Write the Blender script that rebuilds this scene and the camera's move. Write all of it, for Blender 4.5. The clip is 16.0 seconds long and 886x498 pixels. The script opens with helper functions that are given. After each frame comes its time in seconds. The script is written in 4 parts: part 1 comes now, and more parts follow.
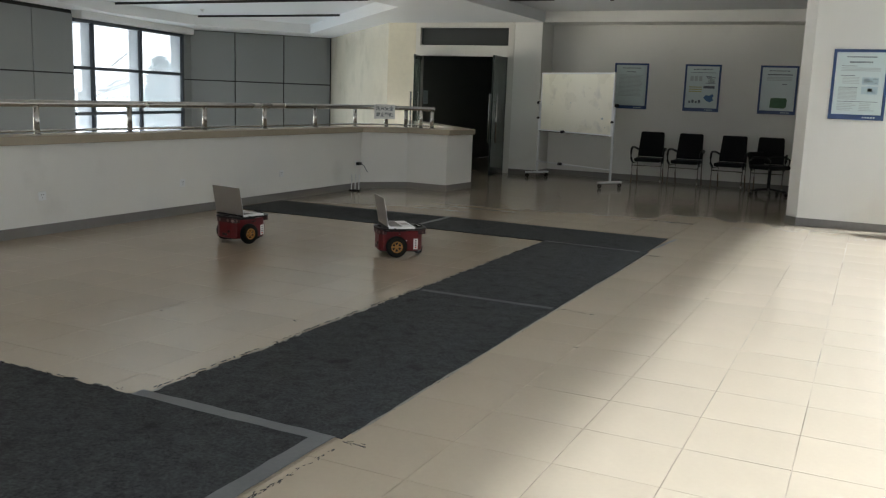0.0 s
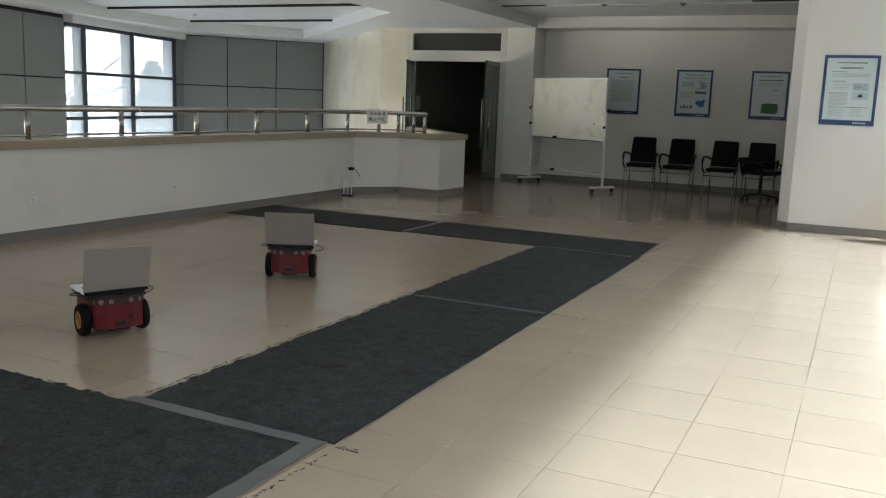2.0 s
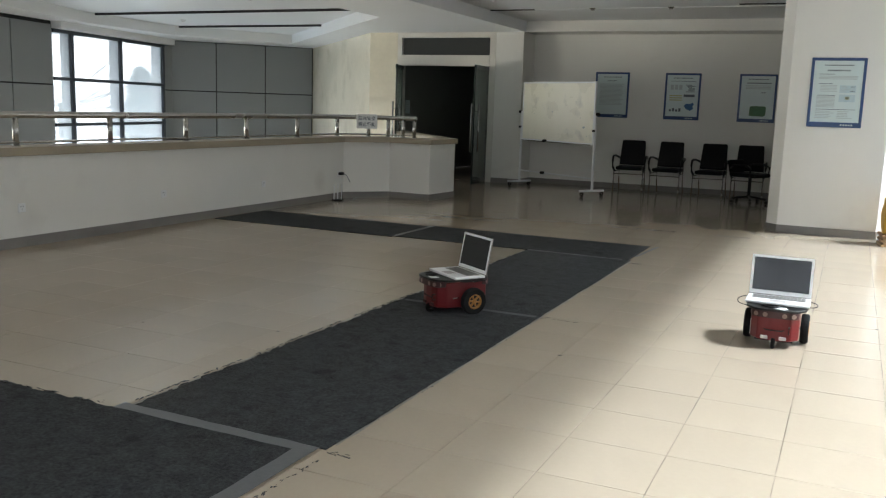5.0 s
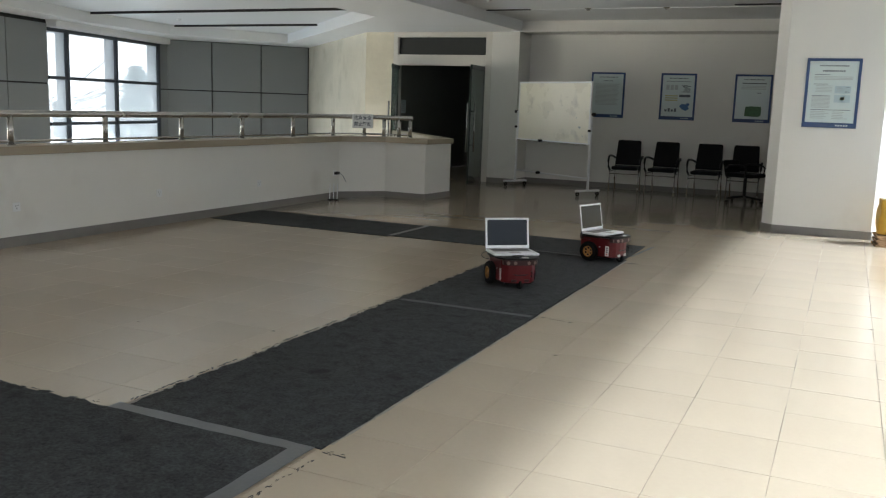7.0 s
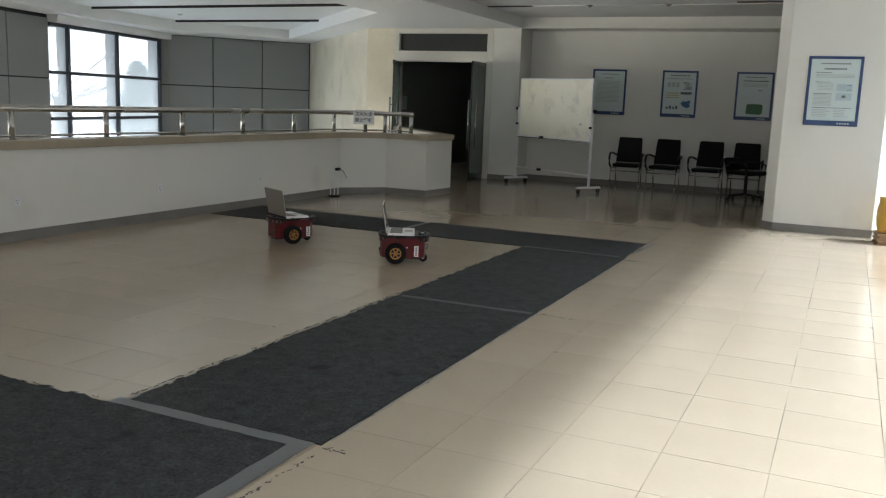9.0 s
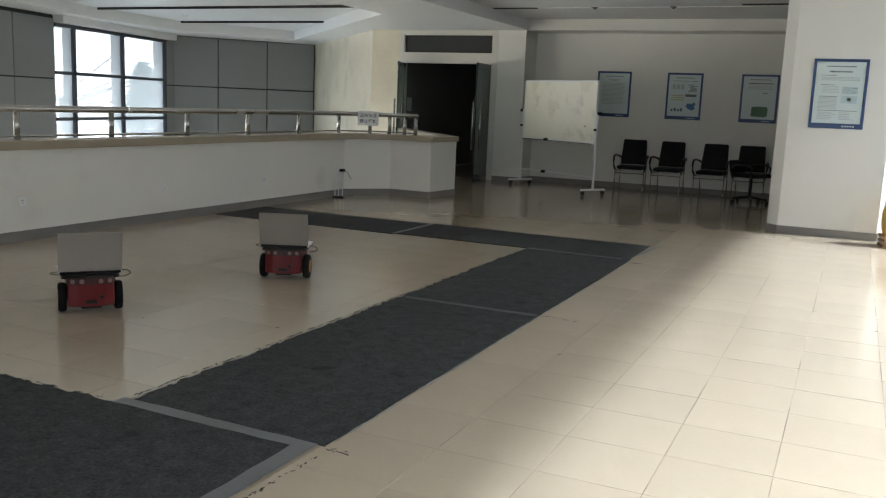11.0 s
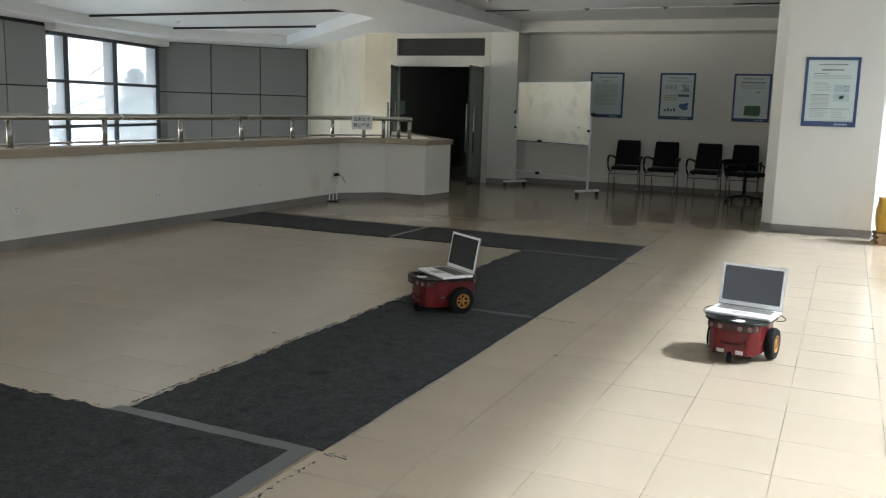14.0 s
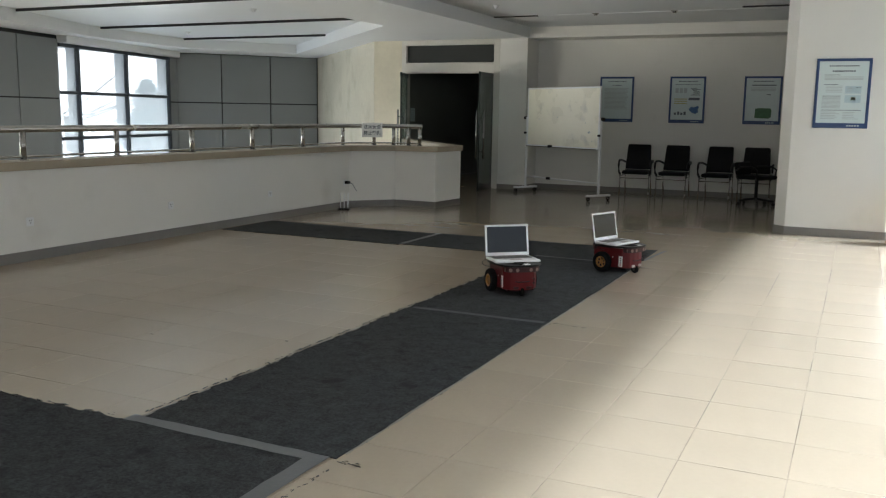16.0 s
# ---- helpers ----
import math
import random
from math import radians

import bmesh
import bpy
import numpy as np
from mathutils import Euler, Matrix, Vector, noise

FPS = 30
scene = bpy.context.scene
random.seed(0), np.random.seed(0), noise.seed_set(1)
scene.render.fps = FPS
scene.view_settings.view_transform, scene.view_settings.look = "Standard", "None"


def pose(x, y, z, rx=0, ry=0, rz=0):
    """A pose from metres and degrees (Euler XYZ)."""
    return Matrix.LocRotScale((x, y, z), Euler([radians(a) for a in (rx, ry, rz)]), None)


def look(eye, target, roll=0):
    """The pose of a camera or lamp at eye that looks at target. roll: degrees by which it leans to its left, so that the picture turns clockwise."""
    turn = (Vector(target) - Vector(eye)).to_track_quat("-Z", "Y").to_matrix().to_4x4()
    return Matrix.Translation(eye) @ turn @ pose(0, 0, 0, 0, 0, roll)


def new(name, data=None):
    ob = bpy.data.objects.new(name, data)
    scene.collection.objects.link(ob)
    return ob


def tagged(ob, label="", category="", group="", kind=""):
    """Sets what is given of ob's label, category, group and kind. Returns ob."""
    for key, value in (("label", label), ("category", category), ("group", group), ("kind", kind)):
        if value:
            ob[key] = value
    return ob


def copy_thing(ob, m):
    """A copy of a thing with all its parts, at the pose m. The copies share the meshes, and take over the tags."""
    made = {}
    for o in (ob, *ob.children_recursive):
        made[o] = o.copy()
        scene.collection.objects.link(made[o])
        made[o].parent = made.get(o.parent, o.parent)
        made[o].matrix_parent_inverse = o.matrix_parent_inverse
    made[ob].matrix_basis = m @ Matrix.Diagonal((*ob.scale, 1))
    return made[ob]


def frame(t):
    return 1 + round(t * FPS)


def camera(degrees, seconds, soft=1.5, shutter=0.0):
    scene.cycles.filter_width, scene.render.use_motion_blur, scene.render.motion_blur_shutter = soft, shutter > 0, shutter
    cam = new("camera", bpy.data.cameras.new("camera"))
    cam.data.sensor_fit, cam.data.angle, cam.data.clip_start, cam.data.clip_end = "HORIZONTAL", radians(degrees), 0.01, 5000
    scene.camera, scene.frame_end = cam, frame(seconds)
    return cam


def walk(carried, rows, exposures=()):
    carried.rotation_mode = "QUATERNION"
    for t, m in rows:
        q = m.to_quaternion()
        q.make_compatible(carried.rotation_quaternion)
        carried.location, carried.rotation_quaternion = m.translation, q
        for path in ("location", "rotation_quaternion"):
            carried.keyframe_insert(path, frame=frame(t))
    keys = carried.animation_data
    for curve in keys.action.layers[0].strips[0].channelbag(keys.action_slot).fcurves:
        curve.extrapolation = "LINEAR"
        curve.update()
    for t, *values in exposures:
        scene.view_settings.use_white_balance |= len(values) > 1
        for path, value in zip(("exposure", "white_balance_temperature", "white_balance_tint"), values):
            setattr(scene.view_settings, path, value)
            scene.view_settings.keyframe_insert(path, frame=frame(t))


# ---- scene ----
cam = camera(53.3, 16.0, soft=1.2)
PATH = [
    (0, pose(0, 0, 1.45, 80.19, -2.07, 26.05)),
    (0.5, pose(0, 0, 1.45, 80.24, -2.12, 25.99)),
    (1, pose(0, 0, 1.45, 80.20, -2.21, 26.11)),
    (1.5, pose(0, 0, 1.45, 80.36, -1.99, 25.80)),
    (2, pose(0, 0, 1.45, 80.53, -2.14, 25.57)),
    (2.5, pose(0, 0, 1.45, 80.45, -2.18, 25.30)),
    (3, pose(0, 0, 1.45, 80.46, -1.86, 25.10)),
    (3.5, pose(0, 0, 1.45, 80.47, -2.13, 24.87)),
    (4, pose(0, 0, 1.45, 80.80, -1.81, 24.90)),
    (6.5, pose(0, 0, 1.45, 80.82, -1.95, 24.84)),
    (7, pose(0, 0, 1.45, 80.82, -1.94, 24.64)),
    (7.5, pose(0, 0, 1.45, 80.83, -2.19, 24.64)),
    (8, pose(0, 0, 1.45, 80.66, -2.08, 24.50)),
    (8.5, pose(0, 0, 1.45, 80.79, -2.28, 24.43)),
    (9, pose(0, 0, 1.45, 80.59, -2.17, 24.71)),
    (11.5, pose(0, 0, 1.45, 80.70, -2.32, 25.04)),
    (12, pose(0, 0, 1.45, 80.77, -1.94, 24.69)),
    (12.5, pose(0, 0, 1.45, 80.89, -2.09, 24.52)),
    (13, pose(0, 0, 1.45, 80.87, -1.86, 24.48)),
    (13.5, pose(0, 0, 1.45, 80.95, -2.08, 24.42)),
    (14, pose(0, 0, 1.45, 80.88, -1.64, 24.59)),
    (14.5, pose(0, 0, 1.45, 81.32, -1.19, 24.86)),
    (15, pose(0, 0, 1.45, 81.39, -0.91, 24.99)),
    (15.5, pose(0, 0, 1.45, 81.43, -0.95, 25.00)),
    (16, pose(0, 0, 1.45, 81.29, -0.88, 25.22)),
]

EXPO, SUN, SKY, WEST, WEST2, SOUTH = 0.58, 4.6, 0.088, 104, 250, 38
walk(cam, PATH, exposures=[(0, EXPO), (16, EXPO)])

# ---- light: hazy sun through the long window wall, sky, added fill lamps ----
SUN_AZ, SUN_EL = 80.0, 48.2
world = bpy.data.worlds.new("world")
scene.world = world
world.use_nodes = True
wn = world.node_tree.nodes
sky = wn.new("ShaderNodeTexSky")
sky.sky_type = "NISHITA"
sky.sun_disc = False
sky.sun_elevation = radians(SUN_EL)
sky.sun_rotation = radians(SUN_AZ)
sky.air_density, sky.dust_density = 1.0, 3.0
world.node_tree.links.new(sky.outputs[0], wn["Background"].inputs[0])
wn["Background"].inputs[1].default_value = SKY

sun_data = bpy.data.lights.new("sun", "SUN")
sun_data.energy, sun_data.angle, sun_data.color = SUN, radians(5.0), (0.82, 0.92, 1.0)
sun = new("sun", sun_data)
sd = Vector((math.sin(radians(SUN_AZ)) * math.cos(radians(SUN_EL)), math.cos(radians(SUN_AZ)) * math.cos(radians(SUN_EL)), math.sin(radians(SUN_EL))))
sun.matrix_world = look(sd * 40, (0, 0, 0))


def fill_lamp(name, centre, facing, w, h, watts, color):
    d = bpy.data.lights.new(name, "AREA")
    d.shape, d.size, d.size_y, d.energy, d.color = "RECTANGLE", w, h, watts, color
    o = new(name, d)
    o.matrix_world = look(centre, Vector(centre) + Vector(facing))
    return o


# Added fill behind the viewpoint, brightens walls that face south.
fill_lamp("fill_light_south", (-2.5, -3.36, 1.75), (0, 1, 0), 6.8, 1.6, SOUTH, (0.95, 0.96, 1.0))
# Added warm fill from out of view, lifts the pier and upper back wall.
fill_lamp("fill_light_southwest", (-13.45, 6.6, -0.8), (0.97, 0.24, 0.05), 8.2, 4.4, WEST2, (1.0, 0.95, 0.8))
# Added fill below the parapet's sight line, lights ceiling and marble from beneath.
fill_lamp("fill_light_west", (-15.3, 15.6, -1.25), (0.97, -0.24, 0.1), 4.4, 3.5, WEST, (0.82, 0.92, 1.0))


# ---- materials ----
def material(name, base, rough=0.6, metal=0.0, big=0.08, fine=0.05, big_scale=1.2, fine_scale=60.0, bump=0.08, bump_scale=None,
             rough_var=0.06, coat=0.0, random_var=0.0, island=False, spec=0.5, stain=None, stain_at=(0.6, 0.75), stain_scale=0.8):
    m = bpy.data.materials.new(name)
    m.use_nodes = True
    nt = m.node_tree
    N, L = nt.nodes, nt.links
    b = N["Principled BSDF"]
    b.inputs["Metallic"].default_value = metal
    b.inputs["Specular IOR Level"].default_value = spec
    b.inputs["Coat Weight"].default_value = coat
    b.inputs["Coat Roughness"].default_value = 0.12
    tc = N.new("ShaderNodeTexCoord")
    n1, n2 = N.new("ShaderNodeTexNoise"), N.new("ShaderNodeTexNoise")
    n1.inputs["Scale"].default_value, n2.inputs["Scale"].default_value = big_scale, fine_scale
    n1.inputs["Detail"].default_value, n2.inputs["Detail"].default_value = 5, 3
    for n in (n1, n2):
        L.new(tc.outputs["Object"], n.inputs["Vector"])

    def math_node(op, a, c):
        q = N.new("ShaderNodeMath")
        q.operation = op
        for i, v in enumerate((a, c)):
            if isinstance(v, (int, float)):
                q.inputs[i].default_value = v
            else:
                L.new(v, q.inputs[i])
        return q.outputs[0]
    v = math_node("ADD", math_node("MULTIPLY", math_node("SUBTRACT", n1.outputs["Fac"], 0.5), 2.4 * big),
                  math_node("MULTIPLY", math_node("SUBTRACT", n2.outputs["Fac"], 0.5), 2.4 * fine))
    if random_var:
        oi = N.new("ShaderNodeObjectInfo")
        src = oi.outputs["Random"]
        if island:
            src = N.new("ShaderNodeNewGeometry").outputs["Random Per Island"]
        v = math_node("ADD", v, math_node("MULTIPLY", math_node("SUBTRACT", src, 0.5), 2 * random_var))
    v = math_node("ADD", v, 1.0)
    mul = N.new("ShaderNodeVectorMath")
    mul.operation = "SCALE"
    mul.inputs[0].default_value = base
    L.new(v, mul.inputs["Scale"])
    col = mul.outputs["Vector"]
    if stain:
        n3 = N.new("ShaderNodeTexNoise")
        n3.inputs["Scale"].default_value, n3.inputs["Detail"].default_value = stain_scale, 8
        L.new(tc.outputs["Object"], n3.inputs["Vector"])
        r = N.new("ShaderNodeMapRange")
        r.inputs["From Min"].default_value, r.inputs["From Max"].default_value = stain_at
        L.new(n3.outputs["Fac"], r.inputs["Value"])
        mx = N.new("ShaderNodeMix")
        mx.data_type = "RGBA"
        L.new(r.outputs[0], mx.inputs[0])
        L.new(col, mx.inputs[6])
        mx.inputs[7].default_value = (*stain, 1)
        col = mx.outputs[2]
    L.new(col, b.inputs["Base Color"])
    L.new(math_node("ADD", rough, math_node("MULTIPLY", math_node("SUBTRACT", n1.outputs["Fac"], 0.5), 2 * rough_var)), b.inputs["Roughness"])
    if bump:
        bp = N.new("ShaderNodeBump")
        bp.inputs["Strength"].default_value, bp.inputs["Distance"].default_value = bump, 0.004
        src = n2
        if bump_scale:
            src = N.new("ShaderNodeTexNoise")
            src.inputs["Scale"].default_value = bump_scale
            L.new(tc.outputs["Object"], src.inputs["Vector"])
        L.new(src.outputs["Fac"], bp.inputs["Height"])
        L.new(bp.outputs[0], b.inputs["Normal"])
    return m


def glass_material(name, tint, rough=0.0):
    m = bpy.data.materials.new(name)
    m.use_nodes = True
    b = m.node_tree.nodes["Principled BSDF"]
    b.inputs["Base Color"].default_value = (*tint, 1)
    b.inputs["Transmission Weight"].default_value = 1.0
    b.inputs["Roughness"].default_value = rough
    b.inputs["IOR"].default_value = 1.45
    return m


def veiled_glass(name, veil):
    """Clear glass with a pale translucent film that imitates glare washing out the view."""
    m = glass_material(name, (0.97, 0.99, 1.0))
    nt = m.node_tree
    film = nt.nodes.new("ShaderNodeBsdfTranslucent")
    film.inputs[0].default_value = (0.85, 0.93, 0.97, 1)
    mix = nt.nodes.new("ShaderNodeMixShader")
    mix.inputs[0].default_value = veil
    nt.links.new(nt.nodes["Principled BSDF"].outputs[0], mix.inputs[1])
    nt.links.new(film.outputs[0], mix.inputs[2])
    nt.links.new(mix.outputs[0], nt.nodes["Material Output"].inputs[0])
    return m


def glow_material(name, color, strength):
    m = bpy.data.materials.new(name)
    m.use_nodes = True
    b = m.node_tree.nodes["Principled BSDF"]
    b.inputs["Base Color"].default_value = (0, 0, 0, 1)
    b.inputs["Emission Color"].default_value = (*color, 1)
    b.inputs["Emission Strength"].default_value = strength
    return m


TILE = material("beige_polished_tile", (0.365, 0.3, 0.226), 0.15, big=0.07, fine=0.03, big_scale=0.7, fine_scale=35, bump=0.02, bump_scale=2.2, rough_var=0.03, random_var=0.025, stain=(0.315, 0.268, 0.212), stain_at=(0.6, 0.85), stain_scale=1.4)
TILE_FAR = material("beige_polished_tile_field", (0.365, 0.3, 0.226), 0.15, big=0.07, fine=0.03, big_scale=0.7, fine_scale=35, bump=0.02, bump_scale=2.2, rough_var=0.03, random_var=0.025, island=True, stain=(0.315, 0.268, 0.212), stain_at=(0.6, 0.85), stain_scale=1.4)
GROUT = material("dirty_grout", (0.265, 0.216, 0.16), 0.75, big=0.2, fine=0.2, big_scale=2.5, stain=(0.016, 0.012, 0.009), stain_at=(0.5, 0.56), stain_scale=0.85, spec=0.15)
CARPET = material("charcoal_needle_felt", (0.031, 0.033, 0.0345), 0.9, big=0.7, fine=1.1, big_scale=11, fine_scale=75, bump=0.9, bump_scale=260, spec=0.3, stain=(0.012, 0.012, 0.013), stain_at=(0.6, 0.7), stain_scale=5.0)
TAPE = material("grey_cloth_tape", (0.108, 0.11, 0.113), 0.55, big=0.2, fine=0.12, big_scale=6, bump=0.2)
TAPE_WORN = material("worn_carpet_tape", (0.064, 0.067, 0.07), 0.75, big=0.5, fine=0.2, big_scale=5, bump=0.2)
GLUE = material("black_glue_residue", (0.02, 0.018, 0.016), 0.7, big=0.3, fine=0.2, big_scale=30)
PLASTER = material("white_wall_plaster", (0.73, 0.718, 0.68), 0.7, big=0.035, fine=0.025, big_scale=1.1, fine_scale=90, bump=0.12, stain=(0.6, 0.58, 0.54), stain_at=(0.62, 0.85), stain_scale=1.3)
CEIL = material("ceiling_paint", (0.74, 0.755, 0.77), 0.55, big=0.03, fine=0.02, big_scale=0.6, bump=0.05)
GLOSS_CEIL = material("satin_metal_ceiling_panel", (0.68, 0.7, 0.72), 0.34, metal=0.0, big=0.04, fine=0.02, big_scale=0.5, bump=0.03, bump_scale=1.5)
CAPSTONE = material("tan_stone_cap", (0.37, 0.315, 0.235), 0.4, big=0.1, fine=0.14, big_scale=3, fine_scale=120, bump=0.05)
BASE = material("grey_stone_skirting", (0.2, 0.19, 0.18), 0.45, big=0.12, fine=0.12, big_scale=3, fine_scale=110, bump=0.05)
MARBLE = material("cream_marble", (0.72, 0.67, 0.54), 0.12, big=0.13, fine=0.05, big_scale=1.1, fine_scale=14, bump=0.01, stain=(0.58, 0.53, 0.42), stain_at=(0.55, 0.8), stain_scale=1.6)
PANEL = material("grey_metal_cladding", (0.228, 0.24, 0.248), 0.42, big=0.04, fine=0.03, big_scale=0.8, bump=0.03, random_var=0.04)
JOINT = material("black_joint", (0.012, 0.012, 0.013), 0.7, big=0.2, fine=0.1)
WINFRAME = material("dark_blue_window_frame", (0.035, 0.045, 0.06), 0.4, big=0.1, fine=0.05)
WHITEMETAL = material("white_painted_metal", (0.74, 0.75, 0.76), 0.4, big=0.04, fine=0.03)
STEEL = material("brushed_stainless", (0.46, 0.45, 0.43), 0.26, metal=1.0, big=0.06, fine=0.08, fine_scale=150, bump=0.03)
DOORFRAME = material("cream_door_frame", (0.62, 0.6, 0.55), 0.4, big=0.05, fine=0.03)
GLASS = glass_material("window_glass", (0.97, 0.99, 0.99))
DARKGLASS = glass_material("green_door_glass", (0.3, 0.39, 0.36))
TRANSOM = material("smoky_transom_glass", (0.009, 0.012, 0.011), 0.4, big=0.1, fine=0.05, bump=0.0)
# Pale film share puts daylight glare into the pane.
VEILED = veiled_glass("glare_veiled_window_glass", 0.33)
GLASSEDGE = material("dark_glass_edge", (0.03, 0.045, 0.04), 0.2, big=0.1, fine=0.05)
DARKWALL = material("shade_toned_corridor_paint", (0.19, 0.2, 0.175), 0.7, big=0.1, fine=0.05)
BLUEFRAME = material("navy_poster_frame", (0.02, 0.058, 0.165), 0.4, big=0.1, fine=0.05)
PAPER = material("pale_poster_print", (0.56, 0.65, 0.65), 0.35, big=0.03, fine=0.02)
INK = material("dark_print", (0.1, 0.12, 0.14), 0.5, big=0.1, fine=0.1)
INKGREY = material("grey_print", (0.4, 0.45, 0.46), 0.5, big=0.1, fine=0.25, fine_scale=300)
INKPALE = material("pale_blue_print", (0.42, 0.54, 0.58), 0.5, big=0.1, fine=0.2, fine_scale=200)
INKGREEN = material("green_print", (0.045, 0.13, 0.055), 0.5, big=0.3, fine=0.3, big_scale=20)
INKBLUE = material("blue_print", (0.04, 0.13, 0.3), 0.5, big=0.2, fine=0.1)
INKYELLOW = material("yellow_print", (0.42, 0.42, 0.22), 0.5, big=0.2, fine=0.1)
INKRED = material("red_print", (0.5, 0.06, 0.05), 0.5, big=0.2, fine=0.1)
BOARD = material("scuffed_whiteboard", (0.8, 0.77, 0.66), 0.28, big=0.06, fine=0.03, big_scale=2.2, bump=0.02, stain=(0.5, 0.49, 0.45), stain_at=(0.58, 0.8), stain_scale=3.5)
SEAT = material("black_upholstery", (0.004, 0.004, 0.0045), 0.6, big=0.2, fine=0.15, bump=0.25, spec=0.18)
BLACK = material("black_plastic", (0.007, 0.007, 0.007), 0.45, big=0.15, fine=0.1, bump=0.1, spec=0.3)
RUBBER = material("black_tyre_rubber", (0.007, 0.007, 0.007), 0.8, big=0.25, fine=0.2, bump=0.3, spec=0.18)
RED = material("red_enamel_body", (0.105, 0.0035, 0.005), 0.36, big=0.12, fine=0.05, big_scale=6, bump=0.03, coat=0.1, spec=0.35)
RINGRED = material("dark_red_ring", (0.03, 0.004, 0.004), 0.45, big=0.1, fine=0.05)
GOLD = material("gold_wheel_rim", (0.4, 0.19, 0.05), 0.42, metal=0.6, big=0.1, fine=0.08)
SONAR = material("pale_sonar_disc", (0.2, 0.14, 0.12), 0.45, metal=0.2, big=0.05, fine=0.1)
LAPTOP = material("silver_laptop_shell", (0.3, 0.275, 0.255), 0.36, metal=0.4, big=0.04, fine=0.03)
LAPWHITE = material("white_laptop_bezel", (0.78, 0.78, 0.78), 0.38, big=0.03, fine=0.02)
KEYCAP = material("grey_keys", (0.16, 0.15, 0.145), 0.5, big=0.1, fine=0.2)
SCREEN = material("dark_glossy_screen", (0.004, 0.0045, 0.006), 0.1, big=0.1, fine=0.02, bump=0, spec=0.55)
POSTGREY = material("lavender_grey_post_paint", (0.5, 0.5, 0.58), 0.45, big=0.05, fine=0.03)
DUSTEDGE = material("dusty_glue_strip", (0.2, 0.185, 0.16), 0.8, big=0.5, fine=0.4, big_scale=8, fine_scale=90, spec=0.2)
PADGREY = material("pale_grey_pad", (0.42, 0.38, 0.37), 0.5, big=0.06, fine=0.04)
LABELWHITE = material("white_sticker", (0.76, 0.76, 0.74), 0.5, big=0.04, fine=0.03)
YELLOW = material("yellow_woven_sack", (0.62, 0.36, 0.05), 0.5, big=0.12, fine=0.1, big_scale=5, bump=0.4, bump_scale=18)
CARD = material("brown_cardboard", (0.32, 0.2, 0.11), 0.8, big=0.12, fine=0.1, big_scale=6)
WHITEBAG = material("white_plastic_bag", (0.8, 0.8, 0.8), 0.35, big=0.05, fine=0.05, bump=0.5, bump_scale=25)
GROUND = material("outdoor_paving", (0.3, 0.3, 0.28), 0.9, big=0.2, fine=0.15, big_scale=0.2)
SKY_GLOW = glow_material("glowing_sky_backdrop", (0.93, 0.97, 1.0), 2.2)
BARK = material("grey_bark", (0.24, 0.205, 0.195), 0.9, big=0.2, fine=0.3)
NEEDLE = material("blue_green_foliage", (0.13, 0.26, 0.3), 0.8, big=0.3, fine=0.3, big_scale=2)
LEAF = material("pale_spring_foliage", (0.34, 0.28, 0.26), 0.8, big=0.3, fine=0.3, big_scale=2)


# ---- mesh helpers ----
def finish(name, bm, mat, smooth=False):
    me = bpy.data.meshes.new(name)
    bmesh.ops.recalc_face_normals(bm, faces=bm.faces)
    for fc in bm.faces:
        fc.smooth = smooth
    bm.to_mesh(me)
    bm.free()
    me.materials.append(mat)
    return me


def part(name, bm, mat, parent=None, label="", smooth=False, at=None):
    ob = new(name, finish(name, bm, mat, smooth))
    if parent:
        ob.parent = parent
    if at:
        ob.matrix_basis = at
    if label:
        tagged(ob, label)
    return ob


def thing(name, label, category, at=None, group="", kind=""):
    ob = new(name)
    if at:
        ob.matrix_basis = at
    return tagged(ob, label, category, group, kind)


def box(bm, x0, x1, y0, y1, z0, z1, bevel=0.0, m=None, seg=1):
    r = bmesh.ops.create_cube(bm, size=1.0)
    t = Matrix.Translation(((x0 + x1) / 2, (y0 + y1) / 2, (z0 + z1) / 2)) @ Matrix.Diagonal((x1 - x0, y1 - y0, z1 - z0, 1))
    bmesh.ops.transform(bm, matrix=(m or Matrix()) @ t, verts=r["verts"])
    if bevel:
        es = list({e for v in r["verts"] for e in v.link_edges})
        bmesh.ops.bevel(bm, geom=es, offset=bevel, segments=seg, affect="EDGES", profile=0.5)
    return bm


def boxed(*a, **k):
    return box(bmesh.new(), *a, **k)


def prism(bm, poly, z0, z1, m=None, bevel=0.0):
    lo = [bm.verts.new((x, y, z0)) for x, y in poly]
    hi = [bm.verts.new((x, y, z1)) for x, y in poly]
    bm.faces.new(lo[::-1])
    bm.faces.new(hi)
    n = len(poly)
    for i in range(n):
        bm.faces.new((lo[i], lo[(i + 1) % n], hi[(i + 1) % n], hi[i]))
    if bevel:
        es = list({e for v in lo + hi for e in v.link_edges})
        bmesh.ops.bevel(bm, geom=es, offset=bevel, segments=1, affect="EDGES")
    if m:
        bmesh.ops.transform(bm, matrix=m, verts=bm.verts)
    return bm


def prismed(*a, **k):
    return prism(bmesh.new(), *a, **k)


